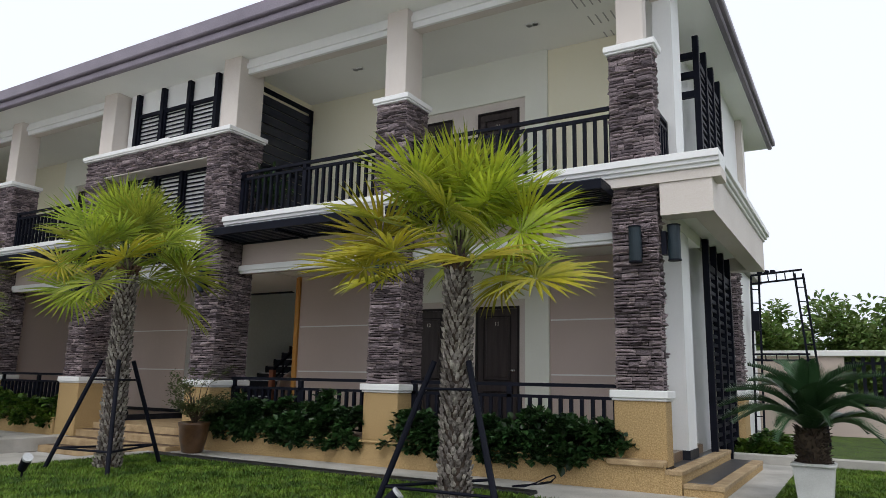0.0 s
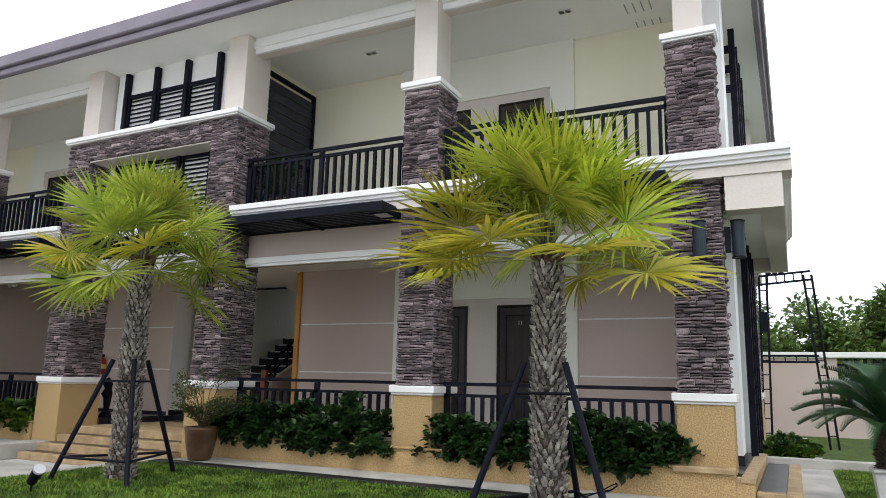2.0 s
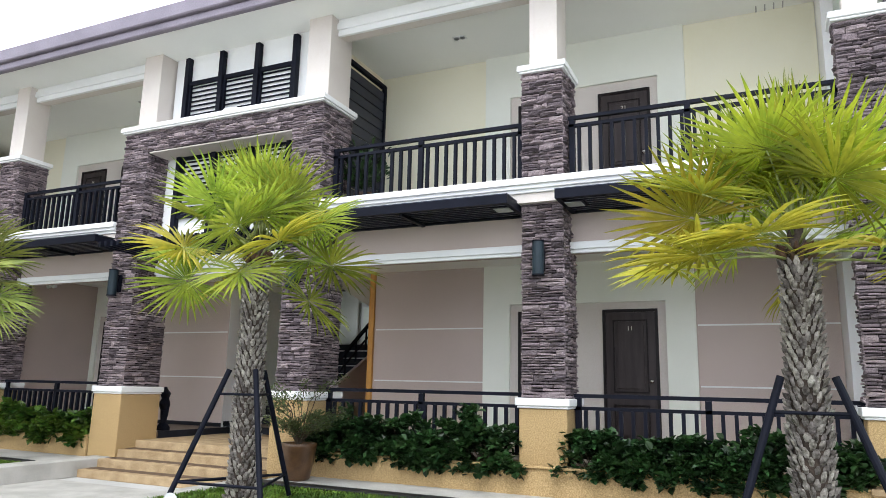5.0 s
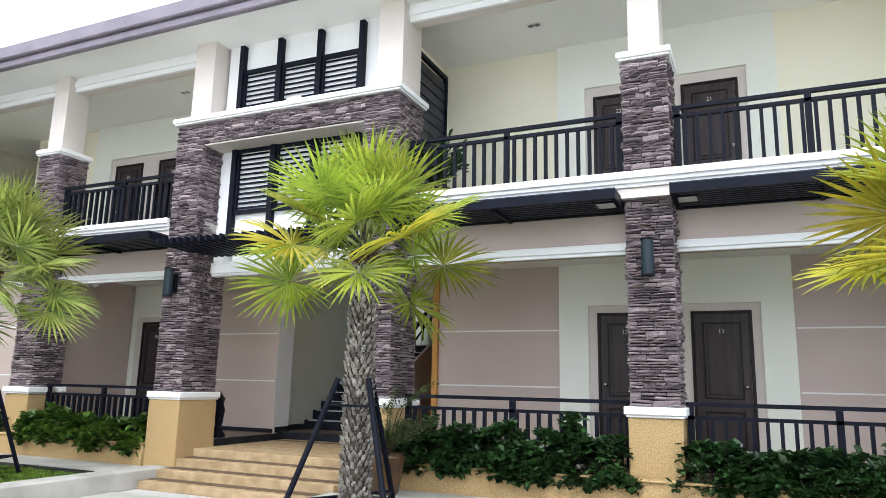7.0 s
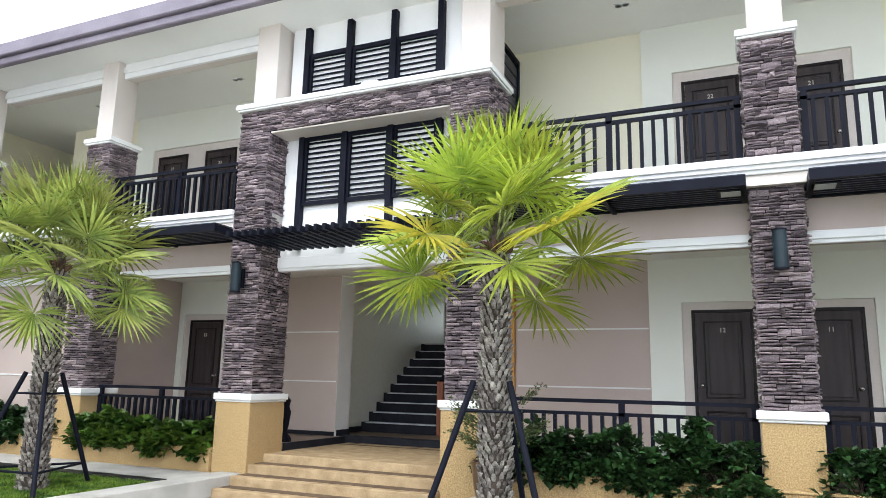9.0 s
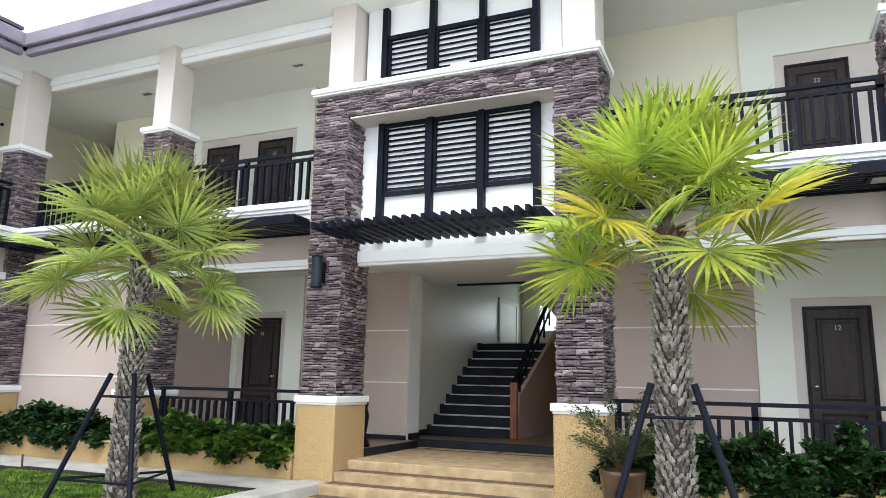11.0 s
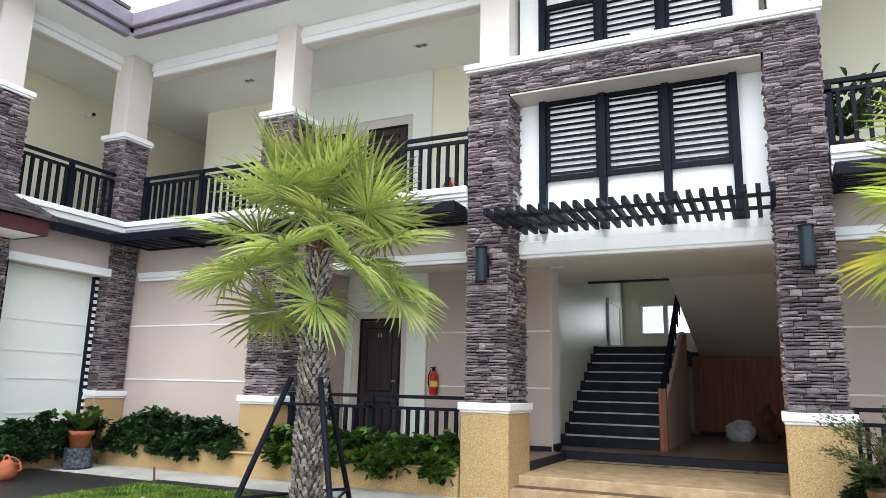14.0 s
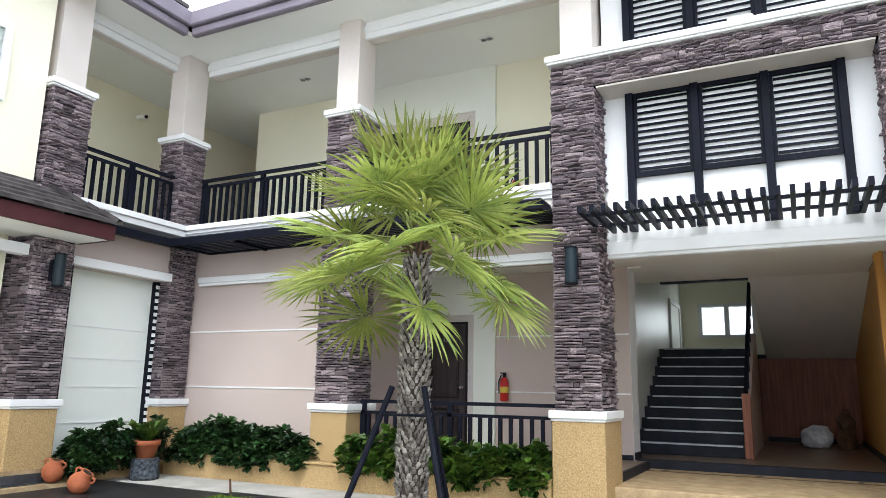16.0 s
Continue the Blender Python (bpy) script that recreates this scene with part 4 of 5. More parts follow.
prism(bm, [(16.9, 2.172), (16.9, 2.3), (12.35, 3.5), (12.2, CEIL1 - 0.019)], "x", -11.03, -9.37)
solid("ceiling_flight", bm, SOFFIT, "sloping white underside of the upper flight", "ceiling")
bm = bmesh.new()
prism(bm, [(11.9, FLOOR), (12.1, FLOOR + 0.75), (14.75, 2.55), (15.24, 2.55), (15.24, FLOOR)], "x", -11.195, -11.125)
solid("beam_hall", boxes((-12.4, -11.04, 12.201, 12.3, 3.2, 3.27)), STAIRM, "dark edge of the slab above the stairs", "beam")
landing_door = thing("door_8", "white framed doorway on the stair landing", "door", "", "structure")
part("frame", boxes((-12.849, -12.8, 15.85, 15.95, 2.262, 3.42), (-12.849, -12.8, 17.15, 17.25, 2.262, 3.42), (-12.849, -12.8, 15.951, 17.149, 3.33, 3.42)), WHITE, landing_door)
part("leaf", boxes((-12.849, -12.83, 15.951, 17.149, 2.27, 3.329)), PALE, landing_door, "pale painted door leaf")
solid("wall_stair_side", bm, PINK, "rose-beige side wall of the stairs", "wall")
rail = thing("stair_handrail", "dark wood and steel stair handrail with an orange newel", "handrail", "", "structure")
part("newel", boxes((-11.22, -11.1, 11.82, 11.92, FLOOR, 1.42), bevel=0.008), WOODPANEL, rail, "reddish wood newel post")
bm = bmesh.new()
beam(bm, (-11.16, 11.87, 1.42), (-11.16, 14.7, 3.5), 0.06, 0.06)
beam(bm, (-11.16, 11.87, 1.2), (-11.16, 14.7, 3.2), 0.03, 0.03)
part("rail", bm, METAL, rail)
for k in range(7):
    y = 12.2 + 0.4 * k
    zb = FLOOR + 0.75 + (y - 12.1) * 0.68
    part("upright", boxes((-11.175, -11.145, y - 0.015, y + 0.015, zb - 0.05, zb + 0.45)), METAL, rail)
w2 = thing("window_2", "white framed two-pane window on the stair landing", "window", "", "structure")
part("window_frame", boxes((-12.47, -12.39, 17.66, 17.9, 2.70, 3.48), (-11.29, -11.21, 17.66, 17.9, 2.70, 3.48), (-12.39, -11.29, 17.66, 17.9, 3.42, 3.48), (-12.39, -11.29, 17.66, 17.9, 2.70, 2.76), (-11.89, -11.79, 17.66, 17.9, 2.76, 3.42)), WHITE, w2)
for a, b in ((-12.39, -11.89), (-11.79, -11.29)):
    pane = part("pane", boxes((a, b, 17.8, 17.806, 2.76, 3.42)), GLASS, w2)
    pane.visible_shadow = False

# ---- palms ----
def fan_mesh(name, mat, seed, droop, segs=34, span=300, radius=0.62):
    """A fan leaf in its own frame: hub at the origin, opening along +x, folded segments that part towards their tips."""
    rng = random.Random(seed)
    bm = bmesh.new()
    for i in range(segs):
        a = radians(-span / 2 + span * (i + 0.5) / segs)
        half = radians(span / segs / 2)
        ln = radius * (0.80 + 0.22 * math.cos(a * 0.6)) * rng.uniform(0.93, 1.05)
        sag = droop * rng.uniform(0.3, 2.0)
        lift = 0.05 * rng.uniform(0.0, 1.6)
        pts = []
        for s, wid in ((0.03, 1.0), (0.42, 1.0), (0.60, 0.74), (0.82, 0.44), (1.0, 0.04)):
            r = ln * s
            z = lift * math.sin(s * 2.2) - sag * s ** 3
            w = r * math.tan(half) * wid if s < 0.5 else ln * 0.45 * math.tan(half) * wid
            d, n = Vector((math.cos(a), math.sin(a), 0)), Vector((-math.sin(a), math.cos(a), 0))
            c = d * r
            c.z = z
            fold = w * 0.9
            pts.append((bm.verts.new(c - n * w + Vector((0, 0, -fold * 0.5))), bm.verts.new(c + Vector((0, 0, fold * 0.5))), bm.verts.new(c + n * w + Vector((0, 0, -fold * 0.5)))))
        for p, q in zip(pts, pts[1:]):
            bm.faces.new((p[0], p[1], q[1], q[0]))
            bm.faces.new((p[1], p[2], q[2], q[1]))
    me = bpy.data.meshes.new(name)
    bm.to_mesh(me)
    bm.free()
    me.materials.append(mat)
    return me


def petiole_mesh():
    bm = bmesh.new()
    pts = [Vector((0, 0, 0)), Vector((0.33, 0, 0.035)), Vector((0.68, 0, 0.04)), Vector((1.0, 0, 0.0))]
    for a, b, r, r2 in zip(pts, pts[1:], (0.012, 0.009, 0.007), (0.009, 0.007, 0.005)):
        bar(bm, a, b, r, 6, r2)
    return as_mesh("petiole", bm, PETIOLE, True)


PET = petiole_mesh()


def palm(x, y, neck, mat, seed, label, reach=1.0, n=38, base=0.118, top=0.10, yellow_from=0.95, low=-10, spread=1.15):
    rng = random.Random(seed)
    p = thing("fan_palm", label, "palm tree", "fan palms on the lawn", "", (x, y, LAWN))
    h = neck - LAWN
    prof = [(base * 1.25, -0.05), (base * 1.12, 0.08), (base, 0.3), (base * 0.97, h * 0.5), (top, h * 0.92), (top * 0.85, h), (0.06, h + 0.14), (0.035, h + 0.34)]
    trunk = part("trunk", lathe(bmesh.new(), prof, 18), TRUNK, p, "grey trunk with diamond leaf bases", smooth=True)
    def radius(z):
        for (r0, z0), (r1, z1) in zip(prof, prof[1:]):
            if z0 <= z <= z1:
                return r0 + (r1 - r0) * (z - z0) / (z1 - z0)
        return prof[-1][0]
    boots, fibres = bmesh.new(), bmesh.new()
    row, z = 0, 0.0
    while z < h + 0.05:
        per = 13
        for k in range(per):
            a = (k + 0.5 * (row % 2)) * math.tau / per + rng.uniform(-0.08, 0.08) + row * 0.02
            r = radius(z)
            d = Vector((math.cos(a), math.sin(a), 0))
            s = Vector((-math.sin(a), math.cos(a), 0))
            w, ln, out = r * 0.225 * rng.uniform(0.75, 1.15), 0.076 * rng.uniform(0.75, 1.2), rng.uniform(0.022, 0.045)
            old = z > h - 0.07
            if old:
                ln, out = ln * 1.2, out * 1.5
            bm = fibres if old else boots
            c = d * (r * 0.97) + Vector((0, 0, z))
            foot = [bm.verts.new(c - s * w * 0.6), bm.verts.new(c + s * w * 0.6)]
            mid = [bm.verts.new(c - s * w + d * out * 0.55 + Vector((0, 0, ln * 0.55))), bm.verts.new(c + d * out + Vector((0, 0, ln * 0.5))), bm.verts.new(c + s * w + d * out * 0.55 + Vector((0, 0, ln * 0.55)))]
            tip = [bm.verts.new(c - s * w * 0.35 + d * out * 1.25 + Vector((0, 0, ln))), bm.verts.new(c + s * w * 0.35 + d * out * 1.25 + Vector((0, 0, ln)))]
            inn = bm.verts.new(c + Vector((0, 0, ln * 0.86)))
            for f in ((foot[0], foot[1], mid[1]), (foot[0], mid[1], mid[0]), (foot[1], mid[2], mid[1]), (mid[0], mid[1], tip[0]), (mid[1], tip[1], tip[0]), (mid[1], mid[2], tip[1]), (tip[0], tip[1], inn), (mid[0], tip[0], inn), (mid[2], inn, tip[1])):
                bm.faces.new(f)
        z += 0.052
        row += 1
    part("bark", boots, BOOT, p, "grey cut leaf bases", "stuff")
    part("crown_fibre", fibres, FIBRE, p, "brown fibrous leaf bases", "stuff")
    fans = [fan_mesh("frond", mat, seed * 10 + k, 0.004 + 0.014 * k, radius=0.57 * reach) for k in range(4)]
    old_fans = [fan_mesh("frond", FROND_OLD, seed * 10 + k, 0.004 + 0.014 * k, radius=0.57 * reach) for k in range(4)]
    for k in range(n):
        u = k / (n - 1)
        az = k * 2.39996 + rng.uniform(-0.25, 0.25)
        el = radians(86 - (86 - low) * u ** spread + rng.uniform(-9, 9))
        ln = (0.40 + 0.34 * min(1.0, u * 1.35)) * reach * rng.uniform(0.85, 1.1)
        start = Vector((math.cos(az) * 0.05, math.sin(az) * 0.05, h + 0.30 - 0.34 * u))
        d = Vector((math.cos(el) * math.cos(az), math.cos(el) * math.sin(az), math.sin(el)))
        end = start + d * ln
        pool = old_fans if u > yellow_from + rng.uniform(-0.15, 0.15) else fans
        frond = new("frond", pool[min(3, int(u * 3.2 + rng.uniform(0, 0.9)))])
        frond.parent = p
        down = el - radians(rng.uniform(-14, 16) + 6 * u)
        frond.matrix_basis = Matrix.Translation(end) @ Matrix.Rotation(az, 4, "Z") @ Matrix.Rotation(-down, 4, "Y") @ Matrix.Rotation(rng.uniform(-0.85, 0.85), 4, "X") @ Matrix.Scale(rng.uniform(0.85, 1.1), 4)
        pt = new("petiole", PET)
        pt.parent = p
        pt.matrix_basis = Matrix.Translation(start) @ Matrix.Rotation(az, 4, "Z") @ Matrix.Rotation(-el, 4, "Y") @ Matrix.Diagonal((ln, 1, 1, 1))
    return p


def prop_frame(x, y, angles, r=0.72, top=1.42):
    """Black steel props round a palm trunk: three legs, two rings of cross bars."""
    t = thing("palm_prop", "black steel prop frame standing round the palm trunk", "tree support", "palm props", "", (x, y, LAWN))
    up = top - LAWN
    legs = []
    for a in angles:
        c, s = math.cos(radians(a)), math.sin(radians(a))
        foot, head = Vector((c * r, s * r, -0.02)), Vector((c * 0.2, s * 0.2, up))
        legs.append((foot, head))
        part("leg", bar(bmesh.new(), foot, head, 0.027, 10), METAL, t)
    for i in range(len(legs)):
        j = (i + 1) % len(legs)
        for f, rr in ((0.2, 0.014), (0.82, 0.012)):
            part("cross_bar", bar(bmesh.new(), legs[i][0].lerp(legs[i][1], f), legs[j][0].lerp(legs[j][1], f), rr, 8), METAL, t)


palm(-2.87, 5.55, 2.28, FROND1, 3, "young fan palm with yellowing green fronds on the lawn", 1.06, 35, yellow_from=0.82, low=-12, spread=1.0)
palm(-7.9, 5.72, 2.54, FROND2, 5, "young fan palm with fresh green fronds on the lawn", 1.02, 34, yellow_from=0.88, low=-18, spread=1.0)
palm(-13.5, 5.75, 2.62, FROND3, 8, "young fan palm with broad cool green fronds on the lawn", 1.12, 32, yellow_from=1.3, low=-38, spread=0.85)
prop_frame(-2.87, 5.55, (215, 330, 85))
prop_frame(-7.9, 5.72, (225, 325, 85))
prop_frame(-13.5, 5.75, (225, 325, 85))

# ---- shrubs, grass and pots ----
def leaf_cloud(n, place, size, seed, mat, name="leaves", wide=1.0):
    """Many small folded leaves, each with a place and a facing from place(rng)."""
    rng = random.Random(seed)
    verts, faces = [], []
    for _ in range(n):
        c, out = place(rng)
        d = (out + Vector((rng.uniform(-0.8, 0.8), rng.uniform(-0.8, 0.8), rng.uniform(-0.35, 0.7)))).normalized()
        s = d.cross(Vector((rng.uniform(-0.4, 0.4), rng.uniform(-0.4, 0.4), 1))).normalized()
        u = s.cross(d)
        ln, w = size * rng.uniform(0.6, 1.25), size * wide * rng.uniform(0.22, 0.36)
        b = len(verts)
        lift = u * w * 0.3
        verts += [c, c + d * ln * 0.25 - s * w * 0.75 + lift, c + d * ln * 0.65 - s * w * 0.9 + lift, c + d * ln - u * ln * 0.15, c + d * ln * 0.65 + s * w * 0.9 + lift, c + d * ln * 0.25 + s * w * 0.75 + lift, c + d * ln * 0.5 - u * w * 0.15]
        faces += [(b + i, b + (i + 1) % 6, b + 6) for i in range(6)]
    me = bpy.data.meshes.new(name)
    me.from_pydata([tuple(v) for v in verts], [], faces)
    me.materials.append(mat)
    return me


def shrub(x, y, r, height, z, seed, mat, group, size=0.09, n=1500, nm="shrub", label="dense leafy dark green shrub in the planter"):
    rng0 = random.Random(seed)
    s = thing(nm, label, "shrub", group, "", (x, y, z))
    clumps = []
    stems = bmesh.new()
    for k in range(22):
        a, rr = rng0.uniform(0, math.tau), r * math.sqrt(rng0.random())
        hh = height * (1 - 0.55 * (rr / r) ** 2) * rng0.uniform(0.45, 1.05)
        c = Vector((rr * math.cos(a), rr * math.sin(a) * 0.55 - 0.06, hh))
        clumps.append((c, rng0.uniform(0.07, 0.13)))
        bar(stems, (c.x * 0.25, c.y * 0.25, -0.03), c, 0.006, 5, 0.003)
    for k in range(8):
        c = Vector((rng0.uniform(-r, r), -0.26 * rng0.uniform(0.6, 1.1), rng0.uniform(-0.05, 0.14)))
        clumps.append((c, 0.09))
        bar(stems, (c.x * 0.4, -0.05, 0.05), c, 0.005, 5, 0.003)
    def place(rng):
        c, rad = rng.choice(clumps)
        v = Vector((rng.gauss(0, 1), rng.gauss(0, 1), rng.gauss(0, 0.8)))
        v = v.normalized() * rad * rng.random() ** 0.5
        v.z *= 0.6
        return c + v, (v * 6 + Vector((0, -0.3, 0.1)))
    part("stem", stems, TWIG, s)
    part("leaves", leaf_cloud(n, place, size, seed, mat, wide=1.45), mat, s, kind="stuff")


seed = 40
for x0, x1, mat, hgt in ((-8.75, -6.0, SHRUB, 0.62), (-5.15, -2.3, SHRUB, 0.55), (-15.75, -13.15, SHRUB2, 0.48), (-18.7, -16.6, SHRUB, 0.5)):
    k = round((x1 - x0) / 0.42)
    for i in range(k):
        seed += 1
        shrub(x0 + (i + 0.5) * (x1 - x0) / k, 8.25, 0.42, hgt * random.Random(seed).uniform(0.75, 1.1), 0.36, seed, mat, "planter shrubs", 0.10 if mat is SHRUB else 0.125, 1050 if mat is SHRUB else 640,
              label="dense leafy dark green shrub in the planter" if mat is SHRUB else "bright green leafy shrub in the planter")
for i in range(3):
    seed += 1
    shrub(-19.05, 6.75 + 0.45 * i, 0.3, 0.5, 0.3, seed, SHRUB, "planter shrubs")
for i, (x, y) in enumerate(((-1.25, 12.7), (-1.3, 13.3), (-1.1, 13.9), (-1.3, 14.8))):
    shrub(x, y, 0.3, 0.3, 0.1, 90 + i, SHRUB2, "side bed shrubs", label="low green shrub beside the building's side wall")


def grass_sheet(name, areas, n, seed):
    rng = np.random.default_rng(seed)
    total = sum((b - a) * (d - c) for a, b, c, d in areas)
    vs, fs = [], []
    for a, b, c, d in areas:
        m = int(n * (b - a) * (d - c) / total)
        xy = np.stack([rng.uniform(a, b, m), rng.uniform(c, d, m)], 1)
        ang, ln, w = rng.uniform(0, math.tau, m), rng.uniform(0.022, 0.048, m), rng.uniform(0.006, 0.016, m)
        tilt = rng.uniform(0.1, 1.2, m)
        s = np.stack([np.cos(ang), np.sin(ang)], 1)
        t = np.stack([-np.sin(ang), np.cos(ang)], 1)
        z = np.full((m, 1), LAWN - 0.002)
        p0 = np.hstack([xy - s * w[:, None], z])
        p1 = np.hstack([xy + s * w[:, None], z])
        p2 = np.hstack([xy + t * (ln * tilt)[:, None], z + ln[:, None]])
        base = sum(len(v) for v in vs)
        vs.append(np.stack([p0, p1, p2], 1).reshape(-1, 3))
        fs.append(base + np.arange(m * 3).reshape(-1, 3))
    me = bpy.data.meshes.new(name)
    v, f = np.concatenate(vs), np.concatenate(fs)
    me.from_pydata(v.tolist(), [], f.tolist())
    me.materials.append(GRASS)
    tagged(new(name, me), "short mown grass blades on the lawn", "grass", "", "stuff")


grass_sheet("grass", [(-8.9, -2.8, 2.82, 7.0), (-2.8, 6.0, 2.82, 6.9), (-0.63, 6.0, 6.9, 12.1)], 270000, 3)
grass_sheet("grass", [(-1.55, 3.5, 12.3, 19.8)], 26000, 5)
grass_sheet("grass", [(-16.7, -12.75, 2.82, 6.85)], 72000, 4)

# glazed pot with a fine-leaved bush beside the steps
gp = thing("glazed_pot", "brown glazed pot with a fine-leaved bush beside the steps", "potted plant", "", "", (-8.62, 7.62, LAWN))
part("pot", lathe(bmesh.new(), [(0.13, 0), (0.16, 0.02), (0.2, 0.2), (0.225, 0.38), (0.235, 0.42), (0.235, 0.455), (0.2, 0.455), (0.19, 0.40)], 28), POTGLAZE, gp, smooth=True)
part("soil", lathe(bmesh.new(), [(0.185, 0.39), (0.185, 0.41)], 20), SOIL, gp)
rb = random.Random(77)
twigs, tips = bmesh.new(), []
for k in range(36):
    a, l = rb.uniform(0, math.tau), rb.uniform(0.3, 0.85)
    b = Vector((math.cos(a) * l * 0.75, math.sin(a) * l * 0.6, 0.42 + l * rb.uniform(0.4, 1.15)))
    m = Vector((b.x * 0.35, b.y * 0.35, 0.42 + (b.z - 0.42) * 0.7))
    bar(twigs, (0, 0, 0.4), m, 0.007, 5, 0.005)
    bar(twigs, m, b, 0.005, 5, 0.002)
    tips += [(m.lerp(b, t), (b - m).normalized()) for t in (0.3, 0.5, 0.7, 0.85, 1.0)]
part("twig", twigs, TWIG, gp)
def near_tip(rng):
    c, d = rng.choice(tips)
    return c + Vector((rng.gauss(0, 0.035), rng.gauss(0, 0.035), rng.gauss(0, 0.03))), d
part("leaves", leaf_cloud(2600, near_tip, 0.04, 7, FINELEAF), FINELEAF, gp, kind="stuff")

# cycad in a square planter
cy = thing("potted_cycad", "dark green cycad in a square off-white planter", "potted plant", "", "", (-0.24, 8.3, LAWN))
bm = bmesh.new()
prism(bm, [(-0.15, 0), (0.15, 0), (0.19, 0.38), (-0.19, 0.38)], "y", -0.17, 0.17)
part("pot", bm, POTWHITE, cy)
part("rim", boxes((-0.205, 0.205, -0.2, 0.2, 0.38, 0.41), bevel=0.008), POTWHITE, cy)
part("soil", boxes((-0.17, 0.17, -0.165, 0.165, 0.37, 0.395)), SOIL, cy)
part("trunk", lathe(bmesh.new(), [(0.11, 0.38), (0.125, 0.5), (0.135, 0.66), (0.11, 0.75)], 16), TWIG, cy, "rough brown cycad trunk", smooth=True)
rs, scales = random.Random(8), bmesh.new()
for k in range(420):
    a, z = rs.uniform(0, math.tau), rs.uniform(0.38, 0.75)
    d = Vector((math.cos(a), math.sin(a), 0))
    c = d * 0.115 + Vector((0, 0, z))
    bar(scales, c, c + d * rs.uniform(0.03, 0.075) + Vector((0, 0, rs.uniform(0.0, 0.05))), 0.013, 4, 0.003)
part("trunk_stubble", scales, TRUNK, cy, "dark shaggy stubs of old leaves", "stuff")
def cycad_leaf(seed):
    """An arching feather leaf: a flat rib with pairs of narrow leaflets growing from it."""
    rng = random.Random(seed)
    bm = bmesh.new()
    rib = []
    for i in range(56):
        t = i / 55
        c = Vector((t * 0.85, 0, 0.26 * math.sin(t * 2.0) - 0.30 * t * t))
        rib.append([bm.verts.new(c + Vector((0, sd * 0.008 * (1.1 - t), 0))) for sd in (-1, 1)])
    for i in range(55):
        a, b = rib[i], rib[i + 1]
        bm.faces.new((a[0], a[1], b[1], b[0]))
        if i < 3:
            continue
        t = i / 55
        ln = 0.2 * math.sin(min(1.0, (i - 1) / 16) * 1.57) * (1 - 0.65 * max(0, t - 0.6) / 0.4)
        for k, sd in ((0, -1), (1, 1)):
            p, q = a[k], b[k]
            mid = (p.co + q.co) / 2 + Vector((ln * 0.34, sd * ln * 0.46, ln * 0.22))
            m0, m1 = bm.verts.new(mid + Vector((-0.007, 0, 0))), bm.verts.new(mid + Vector((0.007, 0, 0)))
            tip = bm.verts.new((p.co + q.co) / 2 + Vector((ln * 0.7, sd * ln * 0.85, ln * 0.3 + rng.uniform(-0.02, 0.01))))
            bm.faces.new((p, q, m1, m0))
            bm.faces.new((m0, m1, tip))
    me = bpy.data.meshes.new("frond")
    bm.to_mesh(me)
    bm.free()
    me.materials.append(CYCAD)
    return me
CYL = [cycad_leaf(k) for k in range(3)]
rc = random.Random(21)
for k in range(30):
    fr = new("frond", CYL[k % 3])
    fr.parent = cy
    el = radians(62 - 66 * (k / 29) + rc.uniform(-7, 7))
    fr.matrix_basis = Matrix.Translation((0, 0, 0.70)) @ Matrix.Rotation(k * 2.4 + rc.uniform(-0.2, 0.2), 4, "Z") @ Matrix.Rotation(-el, 4, "Y") @ Matrix.Scale(rc.uniform(0.88, 1.08), 4)

# terracotta pot on a painted stone base, and two jars on the wing's steps
tp = thing("terracotta_pot", "terracotta pot with a small leafy plant on a stone base", "potted plant", "", "", (-18.72, 7.45, LAWN + 0.29))
part("pot", lathe(bmesh.new(), [(0.12, 0), (0.16, 0.17), (0.18, 0.17), (0.185, 0.24), (0.15, 0.24), (0.14, 0.2)], 24), TERRACOTTA, tp, smooth=True)
part("soil", lathe(bmesh.new(), [(0.145, 0.195), (0.145, 0.205)], 18), SOIL, tp)
def potted(rng):
    a, t = rng.uniform(0, math.tau), rng.random()
    d = Vector((math.cos(a), math.sin(a), 1.1))
    return Vector((0, 0, 0.2)) + d * 0.22 * t, d
part("leaves", leaf_cloud(170, potted, 0.12, 5, SHRUB2), SHRUB2, tp, kind="stuff")
ps = thing("stone_base", "round blue-grey painted stone base", "plant stand", "", "", (-18.72, 7.45, LAWN))
bm = lathe(bmesh.new(), [(0.185, 0), (0.2, 0.03), (0.19, 0.14), (0.195, 0.26), (0.18, 0.29)], 18)
rs = random.Random(2)
for v in bm.verts:
    v.co += Vector((rs.uniform(-1, 1), rs.uniform(-1, 1), 0)) * 0.012
part("drum", bm, BLUEGREY, ps)
